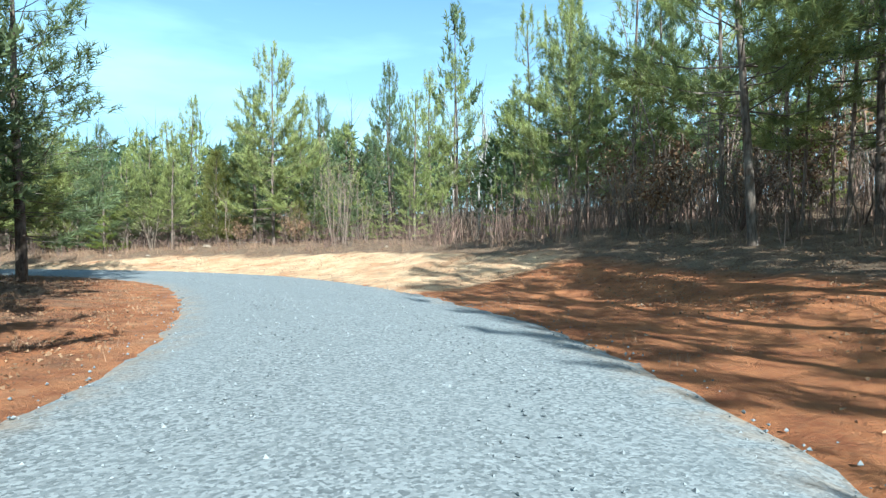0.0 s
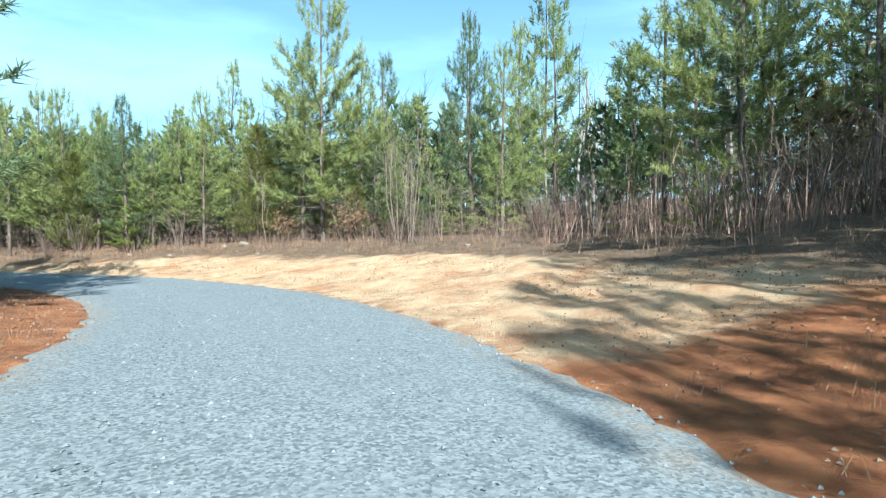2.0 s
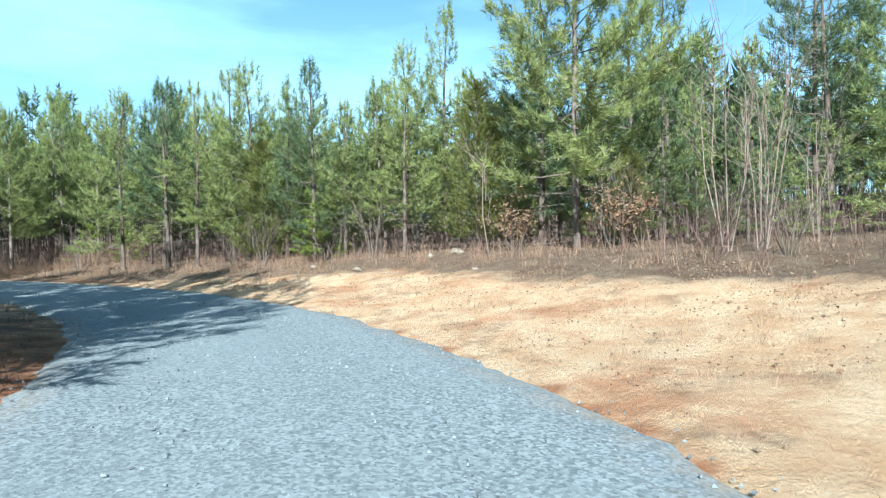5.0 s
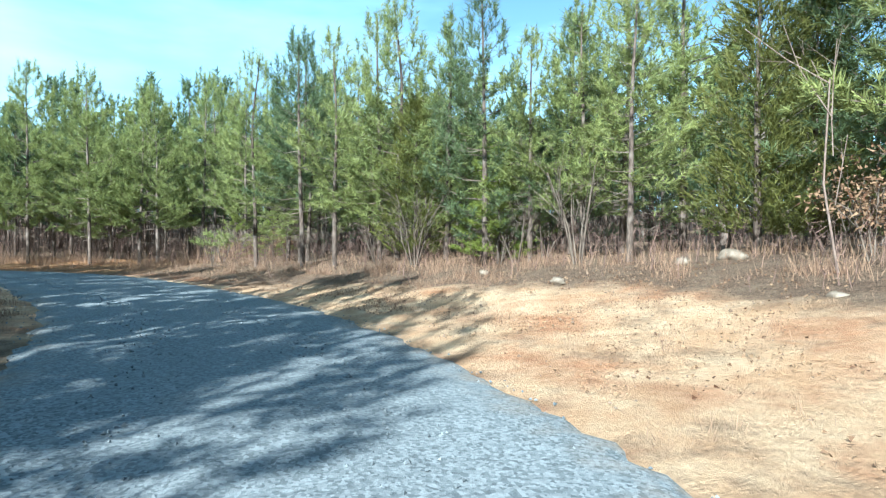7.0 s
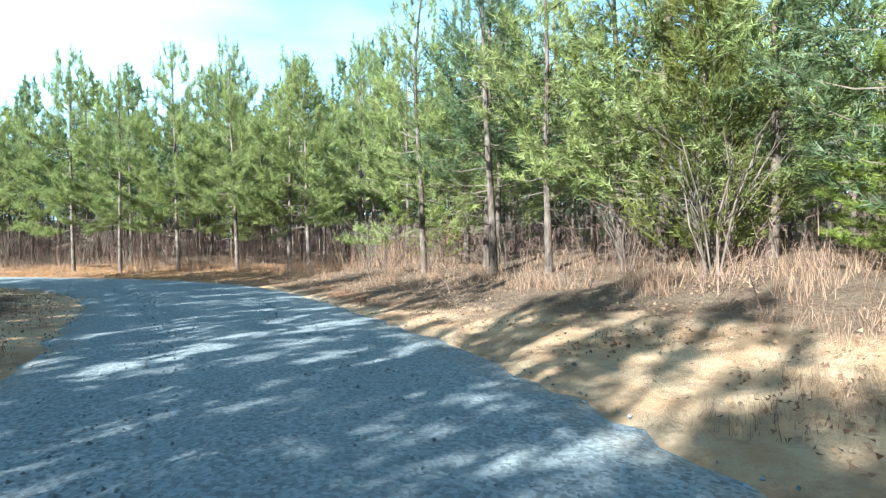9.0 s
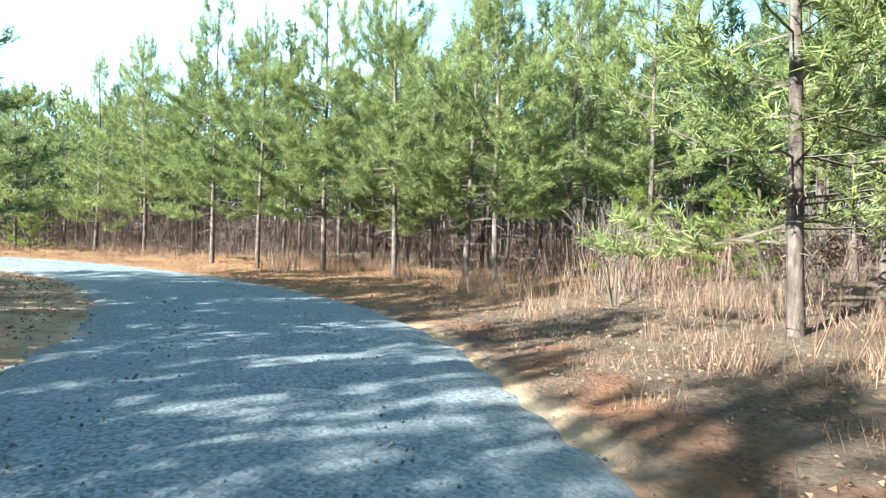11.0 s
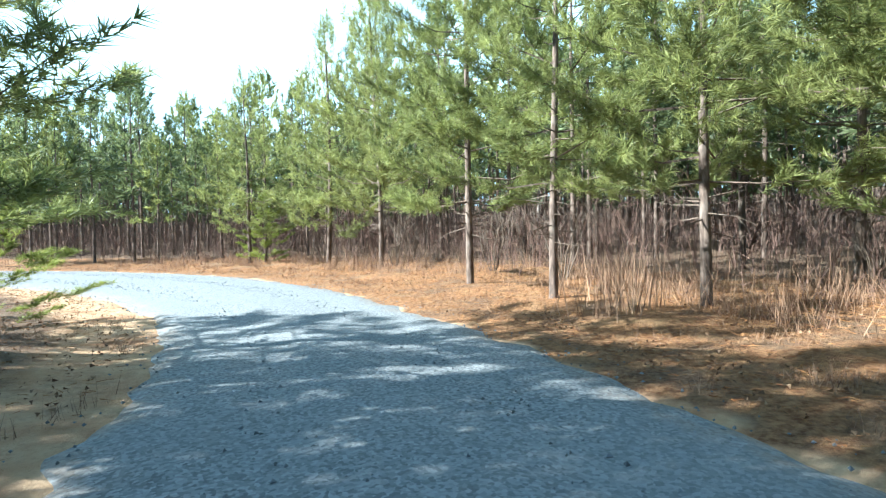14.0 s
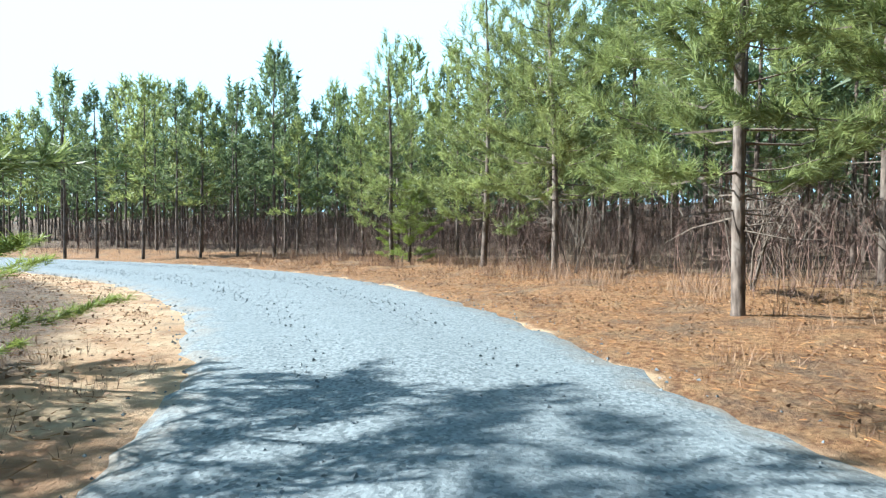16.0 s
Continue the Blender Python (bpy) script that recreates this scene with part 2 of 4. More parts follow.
def beside(line, x, y):
    """For arrays of places: how far to the right of the line they lie, and how far along it."""
    x, y = np.atleast_1d(np.asarray(x, float)), np.atleast_1d(np.asarray(y, float))
    best, arc, side, run = np.full(x.shape, 1e9), np.zeros(x.shape), np.zeros(x.shape), 0.0
    for (x0, y0), (x1, y1) in zip(line, line[1:]):
        dx, dy = x1 - x0, y1 - y0
        length = math.hypot(dx, dy)
        u = np.clip(((x - x0) * dx + (y - y0) * dy) / length ** 2, 0, 1)
        d = np.hypot(x - x0 - u * dx, y - y0 - u * dy)
        near = d < best
        best, arc = np.where(near, d, best), np.where(near, run + u * length, arc)
        side = np.where(near, dx * (y - y0) - dy * (x - x0), side)
        run += length
    return np.where(side < 0, best, -best), arc


def ease(a, b, v):
    u = np.clip((v - a) / (b - a), 0, 1)
    return u * u * (3 - 2 * u)


def ripple(x, y, size, seed=0.0):
    return np.array([noise.noise((p / size + seed, q / size, seed * 1.7)) for p, q in zip(np.ravel(x), np.ravel(y))]).reshape(np.shape(x))


def ground_height(x, y):
    x, y = np.atleast_1d(np.asarray(x, float)), np.atleast_1d(np.asarray(y, float))
    d, s = beside(RIGHT, x, y)
    e, _ = beside(LEFT, x, y)
    e = -e
    rise = .5 + .95 * ease(40, 54, s) - .3 * ease(64, 74, s) - .8 * ease(78, 96, s)
    hill = .12 * ease(56, 44, s) * np.clip(d - 1.5, 0, 26)
    z = np.where(d > 0, hill + rise * ease(-1, 11 - 2 * ease(60, 72, s), d) + .022 * np.maximum(0, d - 9) + 4.5 * ease(22, 85, d), np.where(e > 0, .3 * ease(0, 5, e), -0.09 * ease(0, .5, np.minimum(-d, -e))))
    return z


def brush_edge(s):
    """Where the undergrowth begins, in metres from the road's outer edge."""
    return np.interp(s, [30, 45, 50, 57, 63, 69, 73, 78, 84, 90, 95, 105, 120, 135], [9.5, 8, 7, 7.6, 6.4, 6.3, 4.8, 3.9, 3, 3.4, 4.4, 4.2, 3.6, 3.0])


def ground_z(x, y):
    return float(ground_height(x, y)[0])


def sheet(name, verts, faces, mat, smooth=True):
    me = bpy.data.meshes.new(name)
    me.from_pydata(np.asarray(verts, float).tolist() if not isinstance(verts, list) else verts, [], faces if isinstance(faces, list) else faces.tolist())
    me.materials.append(mat)
    if smooth:
        me.shade_smooth()
    return me


def spread(lo, hi, a, b, step, growth):
    """Grid lines: even between a and b, ever wider out to lo and hi."""
    v = list(np.arange(a, b + step / 2, step))
    w = step
    while v[-1] < hi:
        w *= growth
        v.append(v[-1] + w)
    w = step
    while v[0] > lo:
        w *= growth
        v.insert(0, v[0] - w)
    return np.array(v)


gx, gy = spread(-700, 650, -70, 16, 0.5, 1.25), spread(-650, 700, -4, 48, 0.5, 1.25)
GX, GY = np.meshgrid(gx, gy)
fx, fy = GX.ravel(), GY.ravel()
fz = ground_height(fx, fy)
dr, sr = beside(RIGHT, fx, fy)
dl, _ = beside(LEFT, fx, fy)
off_road = np.maximum(dr, -dl)
rough = ripple(fx, fy, 1.6, 3.0) * 0.12 + ripple(fx, fy, 0.8, 7.0) * 0.06
fz = fz + rough * ease(0.3, 2.5, off_road)
nx = len(gx)
quads = [(j * nx + i, j * nx + i + 1, (j + 1) * nx + i + 1, (j + 1) * nx + i) for j in range(len(gy) - 1) for i in range(nx - 1)]
me = sheet("ground", np.stack([fx, fy, fz], 1), quads, SOIL)
outer = dr > 0
edge_d = brush_edge(sr)
zones = {
    "clay": np.where(outer, ease(7.0, 3.2, dr) * (ease(60, 50, sr) + 0.45 * ease(2.5, 0.5, dr)), ease(7, 0.5, -dl) * (0.62 - 0.42 * ease(55, 80, sr))),
    "sand": np.where(outer, ease(edge_d - 0.2, edge_d - 3.4, dr) * ease(43.5, 48.5, sr) * ease(90, 72, sr) * (1 - .28 * ease(57, 66, sr)), ease(2.6, 0.3, -dl) * (0.35 + 0.5 * ease(60, 90, sr))),
    "needles": np.where(outer, ease(9, 4.5, dr) * ease(84, 94, sr), ease(60, 75, sr) * ease(6, 1, -dl) * 0.25),
}
for key, value in zones.items():
    att = me.attributes.new(key, "FLOAT", "POINT")
    att.data.foreach_set("value", value.astype(np.float32))
ground = tagged(new("ground", me), "woodland ground of orange clay, sand and litter", "ground", kind="structure")


def resample(line, step):
    pts = np.array(line, float)
    seg = np.hypot(*np.diff(pts, axis=0).T)
    cum = np.concatenate([[0], np.cumsum(seg)])
    n = int(cum[-1] / step)
    u = np.linspace(0, cum[-1], n)
    out = np.stack([np.interp(u, cum, pts[:, 0]), np.interp(u, cum, pts[:, 1])], 1)
    for _ in range(int(2.4 / step) ** 2):
        out[1:-1] = (out[:-2] + 2 * out[1:-1] + out[2:]) / 4
    return out


ra = resample(RIGHT, 0.3)
lb = resample(LEFT, 0.1)
rv, rf, re = [], [], []
ACROSS = 15
for i, p in enumerate(ra):
    q = lb[np.argmin(np.hypot(*(lb - p).T))] if i else lb[0]
    w = (q - p) / max(1e-6, np.hypot(*(q - p)))
    a = p - w * (0.12 + 0.16 * noise.noise((p[0] * 0.9, p[1] * 0.9, 1)) + 0.22 * noise.noise((p[0] * 3, p[1] * 3, 2)))
    b = q + w * (0.12 + 0.16 * noise.noise((q[0] * 0.9, q[1] * 0.9, 5)) + 0.22 * noise.noise((q[0] * 3, q[1] * 3, 6)))
    for k in range(ACROSS):
        u = k / (ACROSS - 1)
        c = a + (b - a) * u
        rut = -0.025 * (math.exp(-((u - 0.3) / 0.08) ** 2) + math.exp(-((u - 0.7) / 0.08) ** 2))
        rv.append((c[0], c[1], 0.012 + 0.05 * (1 - (2 * u - 1) ** 2) + rut - (0.07 if k in (0, ACROSS - 1) else 0) + 0.012 * noise.noise((c[0] * 3, c[1] * 3, 0))))
        re.append(max(0, 1 - min(u, 1 - u) * 9))
for i in range(len(ra) - 1):
    for k in range(ACROSS - 1):
        rf.append((i * ACROSS + k, (i + 1) * ACROSS + k, (i + 1) * ACROSS + k + 1, i * ACROSS + k + 1))
me = sheet("road", rv, rf, GRAVEL)
att = me.attributes.new("edge", "FLOAT", "POINT")
att.data.foreach_set("value", np.array(re, np.float32))
road = tagged(new("road", me), "curving road of blue-grey crushed stone gravel", "road", kind="structure")

# ---- tree building ----


def tube(rows, sides=6):
    """Verts and faces of a tube along rows of (place, radius)."""
    v, f = [], []
    for i, (p, r) in enumerate(rows):
        nxt = rows[min(i + 1, len(rows) - 1)][0] - rows[max(i - 1, 0)][0]
        nxt = nxt / max(1e-9, np.linalg.norm(nxt))
        a = np.cross(nxt, (0.3, 0.9, 0.1) if abs(nxt[2]) > 0.7 else (0, 0, 1.0))
        a /= np.linalg.norm(a)
        b = np.cross(nxt, a)
        for k in range(sides):
            an = 2 * math.pi * k / sides
            v.append(p + r * (math.cos(an) * a + math.sin(an) * b))
        if i:
            o = (i - 1) * sides
            for k in range(sides):
                f.append((o + k, o + (k + 1) % sides, o + sides + (k + 1) % sides, o + sides + k))
    return v, f


class Soup:
    """Collects verts and faces of one part."""

    def __init__(self):
        self.v, self.f = [], []

    def add(self, v, f):
        o = len(self.v)
        self.v.extend(v)
        self.f.extend([tuple(i + o for i in face) for face in f])

    def blades(self, p, d, w):
        """Thin triangles from the places p along d, w wide."""
        n = len(p)
        side = np.cross(d, np.random.normal(size=(n, 3)))
        side *= (w / np.maximum(1e-9, np.linalg.norm(side, axis=1)))[:, None] / 2
        o = len(self.v)
        tri = np.stack([p - side, p + side, p + d], 1).reshape(-1, 3)
        self.v.extend(tri)
        self.f.extend([(o + 3 * i, o + 3 * i + 1, o + 3 * i + 2) for i in range(n)])

    def mesh(self, name, mat, smooth=False):
        me = bpy.data.meshes.new(name)
        me.from_pydata([tuple(map(float, q)) for q in self.v], [], self.f)
        me.materials.append(mat)
        if smooth:
            me.shade_smooth()
        return me


def unit(v):
    return v / max(1e-9, np.linalg.norm(v))


def part(name, me, parent, label=""):
    ob = new(name, me)
    ob.parent = parent
    return tagged(ob, label) if label else ob


def pine(seed, base, reach, whorl, blades, length, wide, needles, twigs=6.0, dead=6, sides=8, thick=0.095, step=0.42, bark=BARK):
    """A loblolly pine of 10 m: its trunk, limbs and crown under one root. base: where the crown begins; reach: half its width."""
    rnd = np.random.RandomState(seed)
    H = 10.0
    wob = rnd.normal(size=4) * 0.1
    ph = rnd.uniform(0, 6.28, 4)

    def axis(z):
        u = z / H
        return np.array([wob[0] * (math.sin(3 * u + ph[0]) - math.sin(ph[0])) + wob[2] * math.sin(8 * u + ph[2]) * 0.5 * u,
                         wob[1] * (math.sin(3 * u + ph[1]) - math.sin(ph[1])) + wob[3] * math.sin(9 * u + ph[3]) * 0.5 * u, z])

    trunk, limbs, crown = Soup(), Soup(), Soup()
    rows = [(axis(z), (thick * (1 - z / H) ** 0.85 + 0.012) * (1.45 if z < 0 else 1.18 if z < 0.12 else 1.0)) for z in (-0.25, 0.02, 0.2, 0.6, 1.2, 2, 3, 4, 5, 6, 7, 8, 9, 9.8)]
    trunk.add(*tube(rows, sides))
    tp, td, twig_p, twig_d = [], [], [], []
    z = base * H
    while z < H - 0.12:
        u = (z - base * H) / (H - base * H)
        full = max(0.14, (1 - u) ** 0.72) * min(1.0, 0.8 + 1.6 * u)
        count = max(3, int(round(whorl * rnd.uniform(0.8, 1.2))))
        turn = rnd.uniform(0, 6.28)
        for k in range(count):
            if rnd.rand() < 0.1:
                continue
            an = turn + 6.28 * k / count + rnd.normal() * 0.35
            ln = reach * full * rnd.uniform(0.55, 1.2) + 0.12
            up = math.radians(2 + 42 * u + rnd.normal() * 9)
            out = np.array([math.cos(an) * math.cos(up), math.sin(an) * math.cos(up), math.sin(up)])
            p0 = axis(z + rnd.uniform(-0.15, 0.15))
            bend = rnd.uniform(0.05, 0.32) * ln

            def along(q):
                return p0 + out * ln * q + np.array([0, 0, bend * (q * q - 0.3 * math.sin(q * 3.1))])

            qs = (0, 0.35, 0.7, 1.0)
            if sides > 5:
                limbs.add(*tube([(along(q), (0.007 + 0.006 * ln) * (1 - 0.75 * q)) for q in qs], 3))
            else:
                limbs.blades(np.array([along(0), along(0.5)]), np.array([along(0.6) - along(0), along(1.0) - along(0.5)]), np.array([0.03, 0.018]))
            fwd = unit(along(1.0) - along(0.4))
            side = unit(np.cross(fwd, (0, 0, 1)))
            n = max(2, int(ln * twigs * (1.0 - 0.25 * u)))
            for j in range(n):
                q = 0.36 + 0.64 * ((j + rnd.rand()) / n) ** 0.8
                c = along(q)
                d = unit(fwd * rnd.uniform(0.3, 1.0) + side * (1 if j % 2 else -1) * rnd.uniform(0.2, 1.0) + np.array([0, 0, rnd.uniform(-0.25, 0.6)]))
                tw = ln * rnd.uniform(0.1, 0.36) * (1.15 - 0.6 * q) + 0.1
                twig_p.append(c)
                twig_d.append(d * tw)
                for m in range(1 + int(tw > 0.24) + int(tw > 0.42)):
                    tp.append(c + d * tw * (1 - 0.42 * m))
                    td.append(unit(d * (1.0 - 0.6 * u) + np.array([0, 0, 0.3 + 0.9 * u]) + rnd.normal(size=3) * 0.2))
            for rise in (0.0, 0.22, 0.42)[:1 + int(u > 0.3) + int(u > 0.5)]:
                tp.append(along(1.0) + np.array([0, 0, rise]))
                td.append(unit(out * (1 - 0.7 * u) + np.array([0, 0, 0.6 + u])))
        z += step * rnd.uniform(0.75, 1.25) * (1.0 + 0.2 * u)
    for q in np.linspace(H - 0.9, H + 0.05, 7):
        tp.append(axis(min(q, H)))
        td.append(np.array([0, 0, 1.0]))
    limbs.blades(np.array(twig_p), np.array(twig_d), np.full(len(twig_p), 0.014))
    P, Dv = np.repeat(np.array(tp), blades, 0), np.repeat(np.array(td), blades, 0)
    perp = np.cross(Dv, rnd.normal(size=P.shape))
    perp /= np.maximum(1e-9, np.linalg.norm(perp, axis=1))[:, None]
    th = np.radians(rnd.uniform(15, 68, len(P)))[:, None]
    way = Dv * np.cos(th) + perp * np.sin(th)
    way[:, 2] -= 0.06
    crown.blades(P - Dv * rnd.uniform(-0.04, 0.3, len(P))[:, None], way * (length * rnd.uniform(0.7, 1.25, len(P)))[:, None], np.full(len(P), wide))
    for _ in range(dead):
        zz = rnd.uniform(0.12, max(0.2, base)) * H
        an, ln = rnd.uniform(0, 6.28), rnd.uniform(0.4, 1.4)
        d = np.array([math.cos(an), math.sin(an), rnd.uniform(-0.25, 0.2)])
        p0 = axis(zz)
        mid = p0 + d * ln * 0.6
        tip = p0 + d * ln + np.array([0, 0, rnd.normal() * 0.12])
        limbs.add(*tube([(p0, 0.014), (mid, 0.008), (tip, 0.003)], 3))
        k = rnd.randint(2, 5)
        limbs.blades(mid + rnd.uniform(-0.2, 0.3, (k, 1)) * d, rnd.normal(size=(k, 3)) * 0.22 + d * 0.2, np.full(k, 0.012))
    root = new("pine_tree")
    part("trunk", trunk.mesh("trunk", bark, True), root)
    tagged(part("branchwood", limbs.mesh("branchwood", TWIG), root), kind="stuff")
    tagged(part("crown", crown.mesh("crown", needles), root, "green needle tufts"), kind="stuff")
    return root


LABELS = {
    "full": "young pine with dense green crown reaching low on its trunk",
    "mid": "slender pine with green crown over a bare lower trunk",
    "open": "pine with open sunlit crown and grey-brown bark by the road",
    "near": "roadside pine with plumes of sunlit needles over a bare trunk",
    "inner": "pine with broad dark green crown inside the bend",
    "under": "small dark green pine growing under taller pines",
    "young": "small bushy young pine with bright yellow-green needles",
    "tall": "tall thin plantation pine with a narrow blue-green crown",
}
KINDS = {
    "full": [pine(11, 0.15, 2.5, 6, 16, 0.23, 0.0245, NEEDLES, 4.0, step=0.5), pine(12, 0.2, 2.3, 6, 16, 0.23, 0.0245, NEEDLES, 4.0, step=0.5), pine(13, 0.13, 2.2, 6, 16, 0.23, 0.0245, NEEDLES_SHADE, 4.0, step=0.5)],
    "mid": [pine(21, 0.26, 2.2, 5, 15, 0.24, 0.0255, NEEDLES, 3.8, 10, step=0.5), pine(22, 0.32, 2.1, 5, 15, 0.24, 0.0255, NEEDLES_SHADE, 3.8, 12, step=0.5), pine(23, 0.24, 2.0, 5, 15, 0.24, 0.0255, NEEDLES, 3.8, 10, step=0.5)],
    "open": [pine(31, 0.2, 3.0, 5, 25, 0.22, 0.02, NEEDLES, 5.2, 14, thick=0.09, step=0.52, bark=SUNLIT_BARK), pine(32, 0.25, 2.8, 5, 25, 0.22, 0.02, NEEDLES, 5.2, 16, thick=0.09, step=0.52, bark=SUNLIT_BARK), pine(33, 0.22, 2.9, 5, 25, 0.22, 0.02, NEEDLES, 5.2, 14, thick=0.09, step=0.5, bark=SUNLIT_BARK)],
    "near": [pine(31, 0.21, 3.0, 5, 48, 0.21, 0.0125, NEEDLES, 5.4, 14, thick=0.085, step=0.52, bark=SUNLIT_BARK), pine(32, 0.25, 2.8, 5, 48, 0.21, 0.0125, NEEDLES, 5.4, 16, thick=0.085, step=0.52, bark=SUNLIT_BARK)],
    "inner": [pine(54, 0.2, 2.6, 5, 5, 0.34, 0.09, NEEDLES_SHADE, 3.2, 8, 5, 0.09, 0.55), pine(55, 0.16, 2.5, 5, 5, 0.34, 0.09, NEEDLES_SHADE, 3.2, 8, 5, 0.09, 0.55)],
    "under": [pine(56, 0.1, 2.6, 5, 10, 0.3, 0.036, NEEDLES, 3.2, 4, 5, 0.07, 0.8), pine(57, 0.14, 2.4, 5, 10, 0.3, 0.036, NEEDLES_SHADE, 3.2, 4, 5, 0.07, 0.8)],
    "young": [pine(51, 0.05, 3.0, 5, 30, 0.34, 0.022, YOUNG, 3.6, 2, step=0.7), pine(52, 0.06, 3.3, 5, 30, 0.34, 0.022, YOUNG, 3.6, 2, step=0.7)],
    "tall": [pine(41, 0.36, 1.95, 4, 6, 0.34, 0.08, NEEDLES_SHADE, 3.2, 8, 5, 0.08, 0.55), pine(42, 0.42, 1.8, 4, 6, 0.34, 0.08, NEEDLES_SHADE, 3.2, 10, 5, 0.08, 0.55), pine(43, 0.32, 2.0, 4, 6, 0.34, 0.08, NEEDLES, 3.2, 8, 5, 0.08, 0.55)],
}
used = set()
pick = random.Random(5)


def put(thing, m, label, category, group):
    """The first use of a built thing sets it down; the next ones are copies."""
    if thing.name in used:
        thing = copy_thing(thing, m @ Matrix.Diagonal((*(1 / v for v in thing.scale), 1)))
    else:
        used.add(thing.name)
        thing.matrix_basis = m
    return tagged(thing, label, category, group)


def stand_pine(x, y, height, kind, which=None, lean=0.0, toward=0.0, wide=1.0):
    k = KINDS[kind][which if which is not None else pick.randrange(len(KINDS[kind]))]
    s = height / 10.0
    w = s ** 0.6 * wide
    m = Matrix.Translation((x, y, ground_z(x, y) - 0.1)) @ pose(0, 0, 0, 0, 0, toward) @ pose(0, 0, 0, 0, lean, 0) @ pose(0, 0, 0, 0, 0, pick.uniform(0, 360)) @ Matrix.Diagonal((w, w, s, 1))
    return put(k, m, LABELS[kind], "pine tree", "pines along the road" if kind != "tall" else "plantation pines")


# pines at the edge of the wood
stand_pine(8.0, 14.9, 14.0, "open", 1, 2.0, 160)
stand_pine(11.8, 15.6, 13.5, "open", 0)
stand_pine(15.0, 25.2, 13.0, "open", 2)
stand_pine(12.4, 31.0, 12.5, "open", 1)
stand_pine(6.6, 30.2, 12.5, "open", 0)
stand_pine(11.0, 22.8, 13.5, "open", 1)
stand_pine(16.5, 21.5, 13.0, "mid", 1)
stand_pine(8.6, 26.0, 12.5, "mid", 2)
stand_pine(9.6, 27.4, 3.2, "under")
stand_pine(13.6, 21.4, 3.6, "young")
stand_pine(5.0, 27.8, 2.6, "young")
stand_pine(-12.7, 17.4, 11.0, "full", 2, 0, 0, 1.45)
stand_pine(1.1, 45.0, 13.5, "mid")
stand_pine(5.3, 35.6, 13.5, "mid")
stand_pine(7.7, 33.1, 13.5, "mid")
stand_pine(10.5, 27.0, 11.8, "mid")
stand_pine(-1.1, 45.0, 13.0, "full")
stand_pine(-4.0, 43.8, 12.7, "full")
stand_pine(-10.5, 35.8, 12.2, "open", 0)
stand_pine(-12.6, 38.6, 10.0, "full", 2, 0, 0, 1.15)
stand_pine(-17.6, 40.6, 10.0, "mid")
stand_pine(-18.5, 38.8, 8.5, "full")
stand_pine(-27.7, 36.0, 7.8, "mid")
stand_pine(-29.4, 35.8, 8.5, "mid")
stand_pine(-32.5, 35.6, 8.6, "full")
stand_pine(-35.1, 40.2, 9.0, "mid")
stand_pine(-25.6, 37.0, 8.8, "full")
stand_pine(-21.6, 36.8, 7.9, "full")
stand_pine(-23.8, 37.5, 7.5, "full")
stand_pine(-8.8, 42.3, 10.5, "mid")
stand_pine(-9.7, 39.8, 9.9, "full")
stand_pine(-3.7, 41.6, 10.5, "mid")
stand_pine(-2.0, 40.5, 10.4, "mid")
stand_pine(-20.0, 38.6, 6.6, "full")
stand_pine(-33.6, 41.5, 9.0, "full")
stand_pine(-31.2, 36.8, 8.6, "mid")
stand_pine(-24.0, 37.8, 6.2, "mid")
stand_pine(-20.4, 37.3, 6.1, "mid")
stand_pine(-27.1, 37.5, 8.8, "mid")
stand_pine(-19.2, 38.0, 6.8, "full")
stand_pine(-32.8, 37.2, 7.4, "mid")
stand_pine(-31.0, 37.0, 6.9, "mid")
stand_pine(-37.6, 42.2, 8.6, "full")
stand_pine(-39.6, 43.4, 9.6, "mid")
stand_pine(-28.7, 38.3, 5.8, "mid")
stand_pine(-27.0, 39.1, 6.4, "open")
stand_pine(-27.8, 42.8, 7.5, "open")
stand_pine(-27.6, 46.3, 6.1, "full")
stand_pine(-52.6, 26.4, 10.6, "near", 0)
stand_pine(-50.0, 28.4, 9.1, "near", 1)
stand_pine(-48.3, 30.8, 10.2, "near", 0)
stand_pine(-45.1, 32.9, 9.6, "near", 1)
stand_pine(-43.6, 34.8, 9.0, "open", 1)
stand_pine(-42.7, 35.4, 8.8, "open", 2)
stand_pine(-42.1, 39.9, 9.2, "open")
stand_pine(-50.1, 51.7, 13.5, "open")
stand_pine(-45.3, 38.8, 10.5, "open")
stand_pine(-47.1, 40.4, 11.2, "open")
stand_pine(-47.7, 34.6, 7.7, "open")
stand_pine(-51.0, 34.3, 9.8, "open")
stand_pine(-62.0, 19.0, 10.6, "full")
stand_pine(-59.8, 22.0, 10.4, "open")
stand_pine(-64.8, 20.6, 12.1, "open")
stand_pine(-63.2, 14.7, 8.6, "full")
stand_pine(-64.1, 1.9, 8.5, "tall")
stand_pine(-64.9, 2.6, 8.3, "tall")
stand_pine(-66.2, 3.8, 9.0, "tall")
stand_pine(-65.9, 6.5, 10.2, "tall")
stand_pine(-65.8, 8.0, 6.5, "tall")
stand_pine(-66.1, 10.1, 6.4, "tall")
stand_pine(-64.2, -0.7, 9.1, "tall")
stand_pine(-63.7, -3.6, 9.0, "tall")
stand_pine(-63.0, -5.2, 9.9, "tall")
stand_pine(-66.8, 11.1, 7.8, "tall")
stand_pine(1.3, 62.0, 24.0, "tall", 1)
stand_pine(-22.3, 39.4, 2.4, "young")
stand_pine(-38.4, 39.6, 2.1, "young")
stand_pine(-41.0, 38.8, 2.4, "young")
stand_pine(-63.9, 15.1, 3.2, "young")
